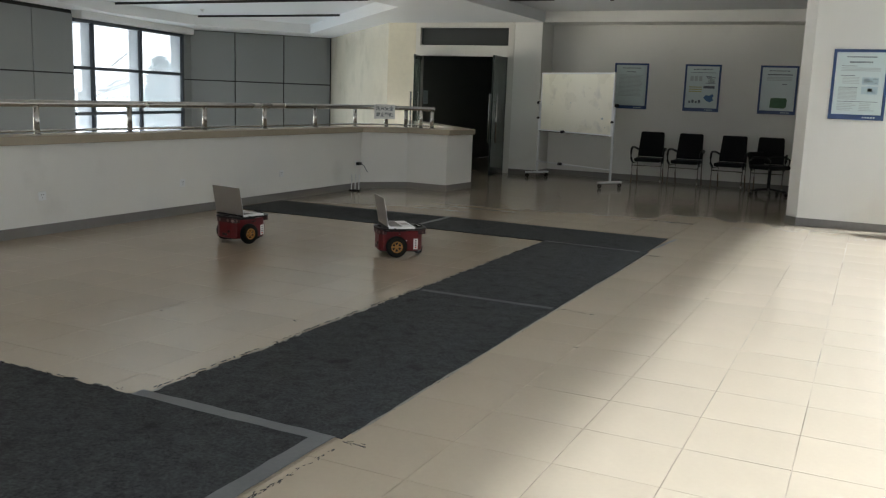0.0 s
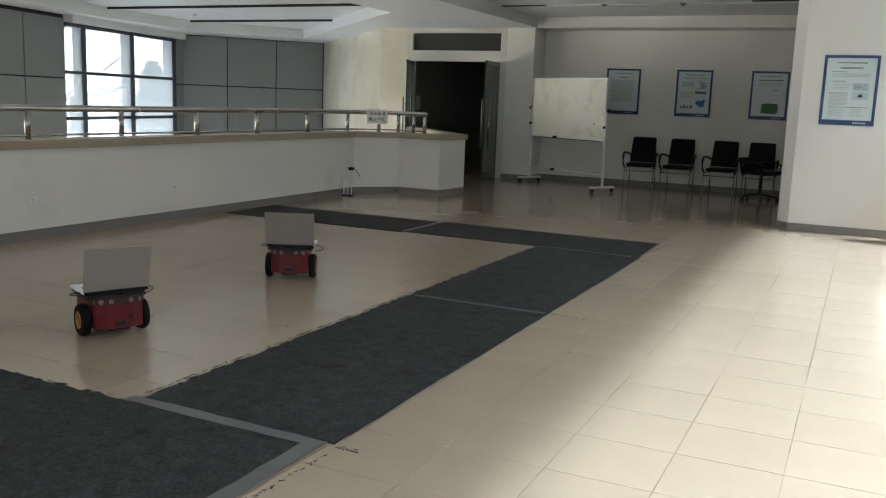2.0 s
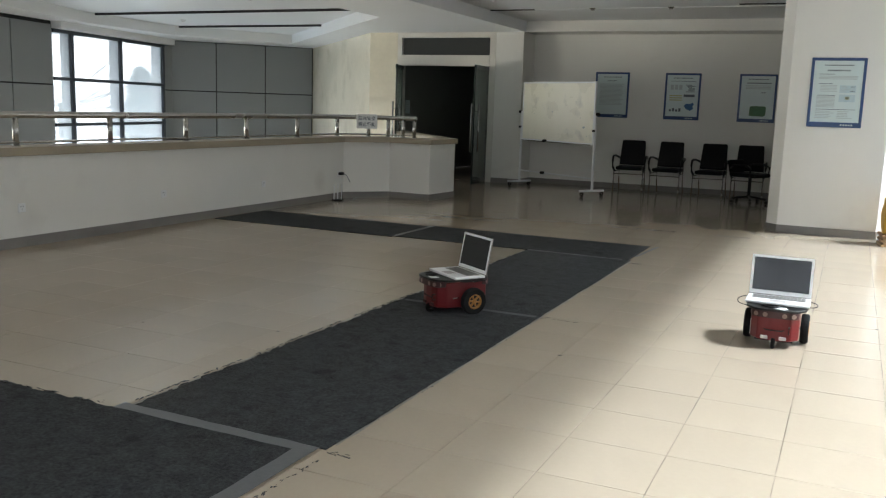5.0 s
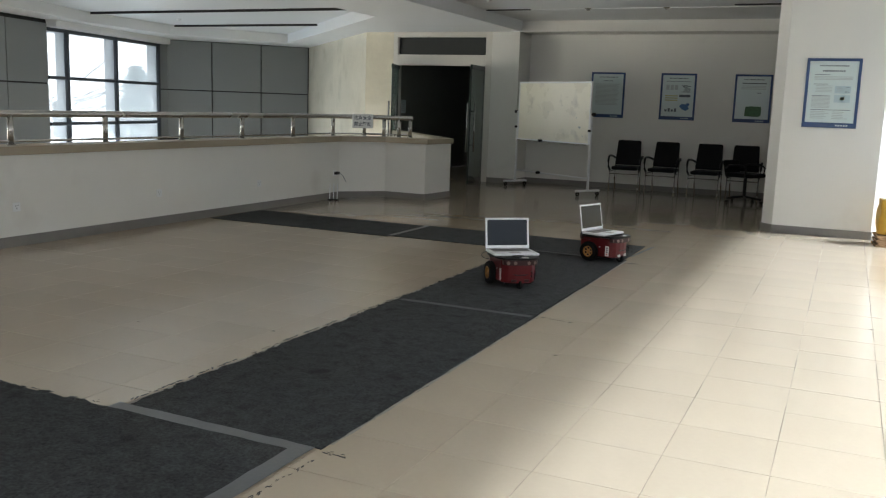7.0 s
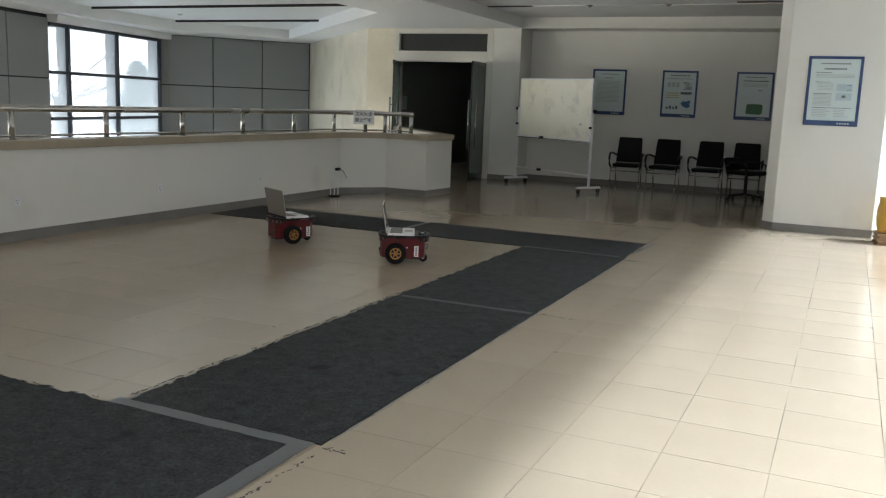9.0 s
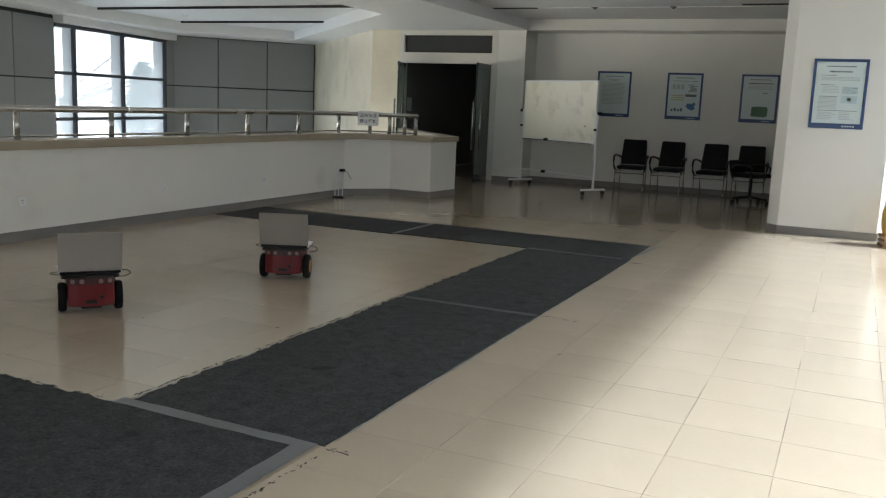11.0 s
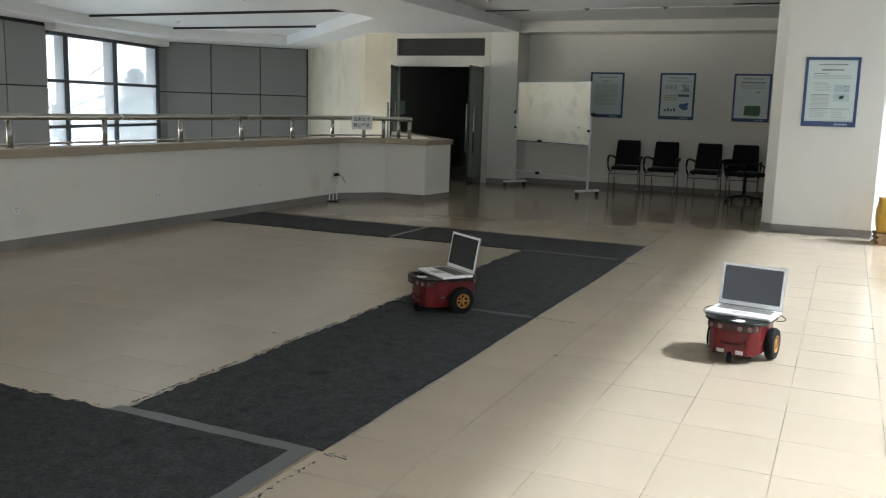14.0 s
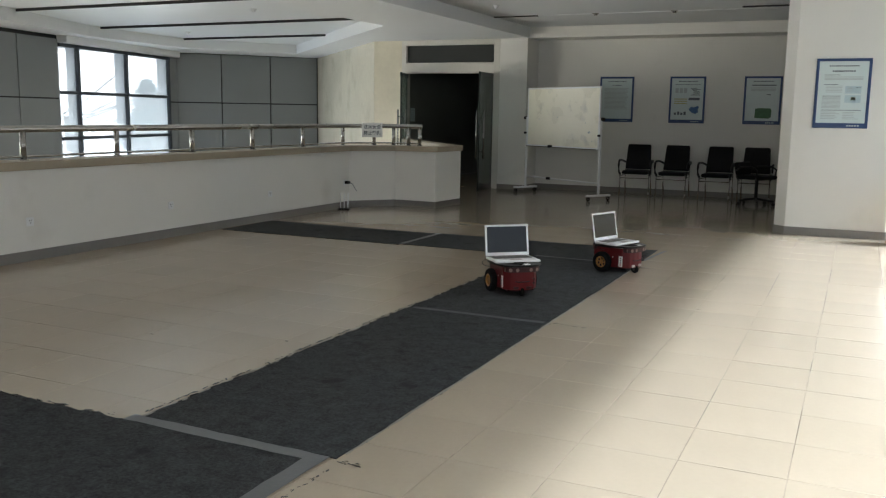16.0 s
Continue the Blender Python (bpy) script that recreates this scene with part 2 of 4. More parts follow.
def tube(bm, pts, r, n=10, cap=True):
    pts = [Vector(p) for p in pts]
    rings = []
    up = Vector((0, 0, 1))
    for i, p in enumerate(pts):
        a, c = pts[max(i - 1, 0)], pts[min(i + 1, len(pts) - 1)]
        d = (c - a).normalized()
        s = d.cross(up)
        if s.length < 0.05:
            s = d.cross(Vector((1, 0, 0)))
        s.normalize()
        u = s.cross(d)
        rings.append([bm.verts.new(p + (s * math.cos(2 * math.pi * k / n) + u * math.sin(2 * math.pi * k / n)) * r) for k in range(n)])
    for A, B in zip(rings, rings[1:]):
        for k in range(n):
            bm.faces.new((A[k], A[(k + 1) % n], B[(k + 1) % n], B[k]))
    if cap:
        bm.faces.new(rings[0][::-1])
        bm.faces.new(rings[-1])
    return bm


def tubed(*a, **k):
    return tube(bmesh.new(), *a, **k)


def lathe(bm, profile, n=24, axis="Y", m=None):
    """A closed solid of revolution: profile of (radius, along)."""
    rings = []
    for r, h in profile:
        ring = []
        for k in range(n):
            c, s = math.cos(2 * math.pi * k / n) * r, math.sin(2 * math.pi * k / n) * r
            ring.append(bm.verts.new((c, h, s) if axis == "Y" else (c, s, h)))
        rings.append(ring)
    for A, B in zip(rings, rings[1:] + rings[:1]):
        for k in range(n):
            bm.faces.new((A[k], A[(k + 1) % n], B[(k + 1) % n], B[k]))
    if m:
        bmesh.ops.transform(bm, matrix=m, verts=bm.verts)
    return bm


def disc(bm, r, h, n=20, m=None):
    pts = [(r * math.cos(2 * math.pi * k / n), r * math.sin(2 * math.pi * k / n)) for k in range(n)]
    b2 = prismed(pts, 0, h)
    if m:
        bmesh.ops.transform(b2, matrix=m, verts=b2.verts)
    me = bpy.data.meshes.new("tmp")
    b2.to_mesh(me)
    b2.free()
    bm.from_mesh(me)
    bpy.data.meshes.remove(me)
    return bm


def structure(name, bm, mat, label, category, smooth=False):
    return tagged(part(name, bm, mat, smooth=smooth), label, category, kind="structure")


def along(p, q, s, off=0.0, z=0.0):
    p, q = Vector((*p, 0)), Vector((*q, 0))
    d = (q - p).normalized()
    n = Vector((-d.y, d.x, 0))
    o = p + d * s + n * off
    return Vector((o.x, o.y, z))


def wall_frame(p, q):
    """Pose whose x runs from p to q in plan, y to the left of that way, z up."""
    a = math.degrees(math.atan2(q[1] - p[1], q[0] - p[0]))
    return pose(p[0], p[1], 0, 0, 0, a)


# ---- floor, walls, ceiling ----
ground = structure("ground", prismed([(-1500, -1500), (1500, -1500), (1500, 1500), (-1500, 1500)], -4.6, -4.5), GROUND, "pale outdoor paving around the building", "ground")
floor = structure("floor", boxed(-7.2, 1.55, -3.2, 17.1, -0.3, -0.0035), GROUT, "beige polished ceramic tile floor with thin dirty joints", "floor")
structure("floor_corridor", boxed(-8.7, -6.4, 16.45, 22, -0.3, -0.001), TILE, "dim tiled corridor floor behind the glass doors", "floor")
structure("floor_atrium", boxed(-18, -7.2, -3.2, 22, -3.6, -3.4), TILE, "lower hall floor beneath the balustrade", "floor")

PARAPET = [(-7.1, -3.2), (-7.1, 11.72), (-6.61, 12.3), (-5.9, 12.28), (-5.84, 13.08)]
PAR_BACK = [(-6.12, 13.1), (-6.2, 12.58), (-6.75, 12.6), (-7.36, 11.86), (-7.36, -3.2)]
structure("wall_parapet", prismed(PARAPET + PAR_BACK, -0.3, 0.865), PLASTER, "low white plastered balustrade wall with scuffs", "wall")
structure("parapet_cap", prismed([(-7.06, -3.2), (-7.06, 11.70), (-6.59, 12.26), (-5.85, 12.24), (-5.79, 13.08), (-6.16, 13.1), (-6.24, 12.63), (-6.77, 12.65), (-7.4, 11.89), (-7.4, -3.2)], 0.865, 0.947, bevel=0.006), CAPSTONE, "tan stone coping on the low white wall", "trim")
structure("wall_parapet_return", prismed([(-5.84, 13.09), (-6.12, 13.11), (-8.75, 16.24), (-8.5, 16.24)], -0.3, 0.865), PLASTER, "white plastered low wall running to the glass doors", "wall")
structure("parapet_cap_return", prismed([(-5.80, 13.09), (-6.16, 13.11), (-8.79, 16.24), (-8.46, 16.24)], 0.865, 0.945), CAPSTONE, "tan stone coping on the low wall", "trim")


def skirting(name, pts, label="grey stone skirting along the wall base"):
    bm = bmesh.new()
    for p, q in zip(pts, pts[1:]):
        L = (Vector(q) - Vector(p)).length
        box(bm, -0.004, L + 0.004, -0.012, 0.03, 0, 0.098, m=wall_frame(p, q))
    return structure(name, bm, BASE, label, "baseboard")


skirting("baseboard_parapet", PARAPET)

COLUMN = [(-0.945, 12.14), (-0.805, 12.0), (0.346, 12.0), (0.486, 12.14), (0.486, 12.8), (-0.945, 12.8)]
structure("column", prismed(COLUMN, 0, 3.1), PLASTER, "broad white chamfered column with a grey skirting", "column")
skirting("baseboard_column", [COLUMN[5]] + COLUMN[:5])

structure("wall_north", boxed(-5.89, 1.55, 16.9, 17.1, 0, 3.3), PLASTER, "white back wall hung with posters", "wall")
structure("wall_column_return", boxed(0.487, 1.35, 12.5, 12.8, 0, 3.1), PLASTER, "white wall joining the column to the window wall", "wall")
skirting("baseboard_north", [(-5.89, 16.9), (1.35, 16.9)])
structure("wall_pier", boxed(-6.45, -5.89, 16.25, 17.1, 0, 2.9), PLASTER, "white wall pier beside the glass doors", "wall")
skirting("baseboard_pier", [(-6.45, 16.25), (-5.89, 16.25), (-5.89, 16.9)])
structure("wall_marble", boxed(-9.24, -8.60, 16.25, 16.6, -3.4, 2.9), MARBLE, "polished cream marble pier beside the doors", "wall")
D0, D1 = (-9.24, 16.26), (-13.72, 20.92)
dl = (Vector(D1) - Vector(D0)).length
bm = bmesh.new()
box(bm, 0, dl, -0.3, 0, -3.4, 2.9, m=wall_frame(D0, D1))
structure("wall_marble_diagonal", bm, MARBLE, "tall polished cream marble wall beyond the balustrade", "wall")

# corridor behind the doors, its unlit shade deepened by the dark wall colour
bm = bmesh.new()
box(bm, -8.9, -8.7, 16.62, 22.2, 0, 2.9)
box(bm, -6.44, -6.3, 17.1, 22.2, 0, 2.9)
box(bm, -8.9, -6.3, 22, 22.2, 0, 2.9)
structure("wall_corridor", bm, DARKWALL, "corridor walls behind the doors, coloured dark for unlit shade", "wall")
structure("ceiling_corridor", boxed(-8.9, -6.3, 16.46, 22.2, 2.9, 3.0), DARKWALL, "corridor ceiling, coloured dark for unlit shade", "ceiling")

notice = thing("wall_notice", "small pale paper notice on the corridor wall", "notice", pose(-8.7, 16.95, 1.42, 0, 0, 90))
part("sheet", boxed(-0.1, 0.1, -0.006, 0, -0.14, 0.14), PAPER, notice)
for i in range(5):
    part("writing_bar", boxed(-0.075, 0.07 - 0.02 * (i % 3), -0.0075, -0.0065, 0.085 - 0.045 * i, 0.097 - 0.045 * i), INKGREY, notice)

# east window wall, south wall, far side of the atrium
bm = bmesh.new()
box(bm, 1.35, 1.55, -3.2, 17.1, 0, 0.25)
box(bm, 1.35, 1.55, -3.2, 17.1, 2.98, 3.3)
box(bm, 1.35, 1.55, -3.2, -2.9, 0.25, 2.98)
box(bm, 1.35, 1.55, 12.5, 17.1, 0.25, 2.98)
structure("wall_east", bm, PLASTER, "white wall above and below the long window", "wall")
bm = bmesh.new()
box(bm, -18, -6.0, -3.4, -3.2, -3.4, 3.3)
box(bm, 1.0, 1.55, -3.4, -3.2, -0.3, 3.3)
box(bm, -6.0, 1.0, -3.4, -3.2, -0.3, 0.9)
box(bm, -6.0, 1.0, -3.4, -3.2, 2.6, 3.3)
structure("wall_south", bm, PLASTER, "plain white wall closing the hall", "wall")


def pane_wall(name, spans, build, label):
    w = tagged(new(name), label, "window", kind="structure")
    for a in spans:
        build(w, *a)
    return w


def east_bay(w, y0, y1):
    bm = bmesh.new()
    box(bm, 1.43, 1.45, y0, y0 + 0.02, 0.25, 2.98)
    box(bm, 1.41, 1.47, y0, y1, 0.25, 0.3)
    box(bm, 1.41, 1.47, y0, y1, 2.93, 2.98)
    part("window_frame", bm, WHITEMETAL, w)
    g = part("pane", boxed(1.435, 1.445, y0 + 0.02, y1, 0.3, 2.93), GLASS, w)
    g.visible_shadow = False


pane_wall("window_1", [(-2.9 + 3.08 * i, -2.9 + 3.08 * (i + 1)) for i in range(5)], east_bay, "long window wall with slim white frames")


def south_bay(w, x0, x1):
    bm = bmesh.new()
    box(bm, x0, x0 + 0.06, -3.33, -3.27, 0.9, 2.6)
    box(bm, x0, x1, -3.33, -3.27, 0.9, 0.96)
    box(bm, x0, x1, -3.33, -3.27, 2.54, 2.6)
    part("window_frame", bm, WHITEMETAL, w)
    g = part("pane", boxed(x0 + 0.06, x1, -3.305, -3.295, 0.96, 2.54), GLASS, w)
    g.visible_shadow = False


# Unseen window, added as an opening for the south fill lamp.
pane_wall("window_3", [(-6.0 + 1.75 * i, -6.0 + 1.75 * (i + 1)) for i in range(4)], south_bay, "plain unseen window with white frames, added behind the viewpoint for fill light")

# west facade: grey cladding in two faces and a dark-framed window
WA, WB, WC = (-14.5, 11.8), (-16.05, 18.0), (-13.6, 20.8)
F1, F2 = wall_frame(WA, WB), wall_frame(WB, WC)
# WBOT: glazing below the parapet line is unseen, added for the west fill.
W0, W1, WTOP, WBOT = 1.45, 5.98, 2.74, -3.1
bm = bmesh.new()
box(bm, -15.5, -9.6, 0.03, 0.25, -3.4, 2.9)
box(bm, -9.6, -1.12, 0.03, 0.25, -3.4, WBOT)
box(bm, -9.6, -1.12, 0.03, 0.25, WTOP, 2.9)
box(bm, -1.12, W0, 0.03, 0.25, -3.4, 2.9)
box(bm, W0, W1, 0.03, 0.25, -3.4, WBOT)
box(bm, W0, W1, 0.03, 0.25, WTOP, 2.9)
box(bm, W1, 6.5, 0.03, 0.25, -3.4, 2.9)
bmesh.ops.transform(bm, matrix=F1, verts=bm.verts)
west = structure("wall_west", bm, JOINT, "grey metal clad facade with black joints", "wall")
bm = bmesh.new()
box(bm, -0.2, 3.75, 0.03, 0.25, -3.4, 2.9, m=F2)
northwest = structure("wall_northwest", bm, JOINT, "grey metal clad facade face with black joints", "wall")


def cladding(parent, F, xs, zs):
    for x0, x1 in zip(xs, xs[1:]):
        for z0, z1 in zip(zs, zs[1:]):
            b = boxed(x0 + 0.014, x1 - 0.014, 0.0, 0.03, z0 + 0.014, z1 - 0.014, bevel=0.004)
            part("panel", b, PANEL, parent, at=F)


cladding(west, F1, [W0 - 1.27 * k for k in range(2, -1, -1)], [-3.4, -2.14, -0.88, 0.38, 1.64, 2.84])
cladding(west, F1, [W1, 6.404], [-0.88, 0.38, 1.64, 2.84])
cladding(northwest, F2, [-0.014, 1.12, 2.41, 3.70], [-3.4, -2.14, -0.88, 0.38, 1.64, 2.9])

win = tagged(new("window_2"), "large dark-framed window with pale outer posts beyond the balustrade", "window", kind="structure")
win.matrix_basis = F1


def bar(name, x0, x1, y0, y1, z0, z1, mat, parent=win):
    return part(name, boxed(x0, x1, y0, y1, z0, z1, bevel=0.005), mat, parent)


for x in (2.03, 3.91, 5.86):
    bar("mullion", x, x + 0.09, -0.04, 0.06, WBOT, WTOP, WINFRAME)
for z in (WBOT, -1.9, -0.6, 0.79, 1.73, WTOP - 0.06):
    bar("transom", W0, W1, -0.03, 0.05, z, z + 0.065, WINFRAME)
for x, deep in ((2.035, 0.24), (3.915, 0.27), (5.865, 0.29)):
    bar("outer_post", x, x + 0.08, 0.062, deep, WBOT, WTOP, POSTGREY)
for x0, x1 in ((W0, 2.03), (2.12, 3.91), (4.0, 5.86)):
    for z0, z1 in ((WBOT + 0.065, -1.9), (-1.835, -0.6), (-0.535, 0.79), (0.855, 1.73), (1.795, WTOP - 0.06)):
        g = part("pane", boxed(x0, x1, 0.02, 0.028, z0, z1), VEILED, win)
        g.visible_shadow = False
# Out-of-view window, added to admit the southwest fill.
side = tagged(new("window_4"), "large unseen dark-framed window added further along the grey facade for fill light", "window", kind="structure")
side.matrix_basis = F1
for k in range(6):
    bar("mullion", -9.6 + 1.68 * k, -9.52 + 1.68 * k, -0.03, 0.2, WBOT, WTOP, WINFRAME, side)
for z in (WBOT, -1.9, -0.6, 0.79, 1.73, WTOP - 0.06):
    bar("transom", -9.6, -1.12, -0.02, 0.05, z, z + 0.065, WINFRAME, side)
for k in range(5):
    g = part("pane", boxed(-9.52 + 1.68 * k, -7.92 + 1.68 * k, 0.1, 0.108, WBOT + 0.065, WTOP - 0.06), GLASS, side)
    g.visible_shadow = False
bm = bmesh.new()
box(bm, W0 - 0.02, 6.15, -0.22, 0.02, 2.755, 2.89, bevel=0.012)
box(bm, W0 - 0.02, 6.15, -0.24, 0.02, 2.875, 2.9)
part("blind_box", bm, WHITEMETAL, win, "white boxed blind housing above the window")

# ceilings
bm = bmesh.new()
box(bm, -5.85, 1.55, -3.2, 16.25, 3.10, 3.35)
structure("ceiling_bay", bm, CEIL, "off-white plaster ceiling of the seating bay", "ceiling")
structure("ceiling_beam", boxed(-5.89, 1.55, 16.25, 16.9, 2.9, 3.35), PLASTER, "white ceiling beam in front of the back wall", "ceiling")
bm = bmesh.new()
for poly in ([(-5.85, -3.2), (-5.85, 22), (-7.43, 22), (-7.43, -3.2)],
             [(-7.43, 13.38), (-7.43, 22), (-13.2, 22), (-13.2, 19.2)],
             [(-13.2, 19.2), (-13.2, 22), (-18, 22), (-18, 16.6), (-14.7, 16.6)],
             [(-14.7, 16.6), (-18, 16.6), (-18, 13.6), (-14.4, 13.6)],
             [(-14.4, 13.6), (-18, 13.6), (-18, 10.7), (-13.2, 10.7)],
             [(-13.2, 10.7), (-18, 10.7), (-18, 2), (-12.2, 2)],
             [(-7.43, 2), (-12.2, 2), (-18, 2), (-18, -3.2), (-7.43, -3.2)]):
    prism(bm, poly, 2.9, 3.35)
structure("ceiling_soffit", bm, CEIL, "lowered white plaster ceiling around a recessed tray", "ceiling")
bm = bmesh.new()
ys = [2, 5.1, 8.05, 11.0, 13.95, 16.7, 19.4]
for y0, y1 in zip(ys, ys[1:]):
    box(bm, -15.2, -7.43, y0 + 0.03, y1 - 0.03, 3.12, 3.15, bevel=0.004)
structure("ceiling_tray", bm, GLOSS_CEIL, "satin grey metal ceiling panels in a recessed tray", "ceiling")
bm = bmesh.new()
for y in ys[1:-1]:
    box(bm, -15.2, -7.44, y - 0.016, y + 0.016, 3.076, 3.13)
structure("ceiling_fins", bm, JOINT, "black fins between the ceiling tray panels", "trim")
structure("ceiling_tray_void", boxed(-15.3, -7.4, 2, 19.5, 3.152, 3.3), JOINT, "black void above the ceiling panels", "ceiling")
bm = bmesh.new()
box(bm, -5.84, -5.05, 14.37, 14.43, 3.085, 3.1)
box(bm, -1.75, -1.0, 14.1, 14.16, 3.085, 3.1)
structure("ceiling_slot", bm, JOINT, "black slot in the bay ceiling", "trim")
bm = bmesh.new()
box(bm, -5.05, 1.35, 14.385, 14.405, 3.09, 3.1)
structure("ceiling_conduit", bm, CEIL, "thin surface conduit across the bay ceiling", "trim")


def detector(x, y, z):
    d = thing("smoke_detector", "small white round smoke detector on the ceiling", "detector", pose(x, y, z), "ceiling detectors")
    part("base", lathe(bmesh.new(), [(0.001, 0), (0.055, 0), (0.055, -0.018), (0.001, -0.018)], 16, "Z"), WHITEMETAL, d)
    part("sensor", lathe(bmesh.new(), [(0.001, -0.018), (0.04, -0.018), (0.028, -0.05), (0.001, -0.05)], 16, "Z"), WHITEMETAL, d)


detector(-9.3, 12.3, 3.12)
detector(-13.4, 15.4, 3.12)
detector(-5.2, 12.9, 3.10)
for x in (-4.06, -2.8):
    c = thing("ceiling_bracket", "small grey bracket on the ceiling conduit", "bracket", pose(x, 14.39, 3.10), "conduit brackets")
    part("plate", boxed(-0.05, 0.05, -0.05, 0.05, -0.012, 0, bevel=0.004), STEEL, c)
    part("clip", boxed(-0.03, 0.03, -0.02, 0.02, -0.035, -0.012, bevel=0.006), STEEL, c)

# ---- glass doors ----
door = tagged(new("door_1"), "double glass doors standing open under a dark transom window", "door", kind="structure")


def dbar(name, x0, x1, z0, z1, y0=16.25, y1=16.43, mat=DOORFRAME):
    return part(name, boxed(x0, x1, y0, y1, z0, z1, bevel=0.004), mat, door)


dbar("jamb", -8.60, -8.50, 0, 2.9)
dbar("jamb", -6.58, -6.452, 0, 2.9)
dbar("header", -8.50, -6.58, 2.25, 2.46)
dbar("top_rail", -8.50, -6.58, 2.80, 2.9)
part("transom_pane", boxed(-8.50, -6.58, 16.33, 16.342, 2.46, 2.80), TRANSOM, door, "dark transom glass")


def door_leaf(hinge_x, sx, angle):
    leaf = tagged(new("door_leaf"), "open frameless green glass door leaf with a long steel pull")
    leaf.parent = door
    leaf.matrix_basis = pose(hinge_x, 16.27, 0, 0, 0, angle)
    w = 0.93 * sx
    x0, x1 = sorted((0, w))
    part("glass", boxed(x0, x1, -0.006, 0.006, 0.1, 2.16), DARKGLASS, leaf)
    part("rail_top", boxed(x0, x1, -0.02, 0.02, 2.16, 2.235, bevel=0.003), GLASSEDGE, leaf)
    part("rail_bottom", boxed(x0, x1, -0.02, 0.02, 0.012, 0.1, bevel=0.003), GLASSEDGE, leaf)
    part("edge", boxed(*sorted((w, w - 0.03 * sx)), -0.012, 0.012, 0.1, 2.16, bevel=0.003), GLASSEDGE, leaf)
    hx = w - 0.09 * sx
    for s in (-1, 1):
        b = tubed([(hx, s * 0.07, 0.62), (hx, s * 0.07, 1.52)], 0.016)
        for z in (0.75, 1.38):
            tube(b, [(hx, s * 0.004, z), (hx, s * 0.07, z)], 0.009, 8)
        part("door_handle", b, STEEL, leaf, "long brushed steel pull handle", smooth=True)


door_leaf(-6.6, -1, 97)
door_leaf(-8.48, 1, -70)

# ---- balustrade rail ----
rail = thing("balustrade_rail", "brushed stainless steel handrail on posts along the low wall", "railing")
RZ = 1.245
run = [(-7.23, -3.0, RZ), (-7.23, 11.3, RZ), (-7.2, 11.62, RZ), (-7.12, 11.83, RZ), (-6.86, 12.16, RZ), (-6.72, 12.30, RZ), (-6.55, 12.36, RZ), (-6.28, 12.41, RZ), (-6.21, 12.41, RZ)]
part("handrail", tubed(run, 0.034, 14), STEEL, rail, smooth=True)
part("bottom_rail", tubed([(x, y, 0.985) for x, y, _ in run], 0.012, 8), STEEL, rail, smooth=True)
posts = [(-7.23, y) for y in (1.27, 2.44, 3.61, 4.78, 5.96, 7.14, 8.33, 9.49, 10.66, 11.74)] + [(-6.9, 12.13), (-6.66, 12.33), (-6.42, 12.38), (-6.24, 12.41)]
for x, y in posts:
    p = part("post", tubed([(x, y, 0.947), (x, y, 1.225)], 0.029, 12), STEEL, rail, smooth=True)
    part("flange", lathe(bmesh.new(), [(0.001, 0), (0.045, 0), (0.045, 0.008), (0.028, 0.014), (0.001, 0.014)], 16, "Z", m=Matrix.Translation((x, y, 0.947))), STEEL, p)


def text_mesh(body, size, mat, name, parent, at):
    cu = bpy.data.curves.new(name, "FONT")
    cu.body, cu.size, cu.align_x, cu.align_y, cu.extrude = body, size, "CENTER", "CENTER", 0.0008
    cu.offset = size * 0.02
    ob = new("text_source", cu)
    bpy.context.view_layer.update()
    me = bpy.data.meshes.new_from_object(ob.evaluated_get(bpy.context.evaluated_depsgraph_get()))
    bpy.data.objects.remove(ob)
    me.materials.clear()
    me.materials.append(mat)
    o = new(name, me)
    o.parent = parent
    o.matrix_basis = at
    return o


sg = thing("warning_sign", "small white warning sign with dark writing tied to the rail", "sign", pose(-6.865, 12.01, 1.185, 0, 0, 38))
part("plate", boxed(-0.16, 0.16, -0.008, 0, -0.11, 0.11, bevel=0.003), LABELWHITE, sg)
for z, words in ((0.045, "注意安全"), (-0.05, "禁止攀爬")):
    text_mesh(words, 0.068, INK, "lettering", sg, pose(0, -0.0095, z, 90, 0, 0))
for x in (-0.13, 0.13):
    part("tie", tubed([(x, -0.01, 0.085), (x, 0.0, 0.105), (x, 0.06, 0.105), (x, 0.06, 0.06), (x, 0.0, 0.06)], 0.003, 6), BLACK, sg)

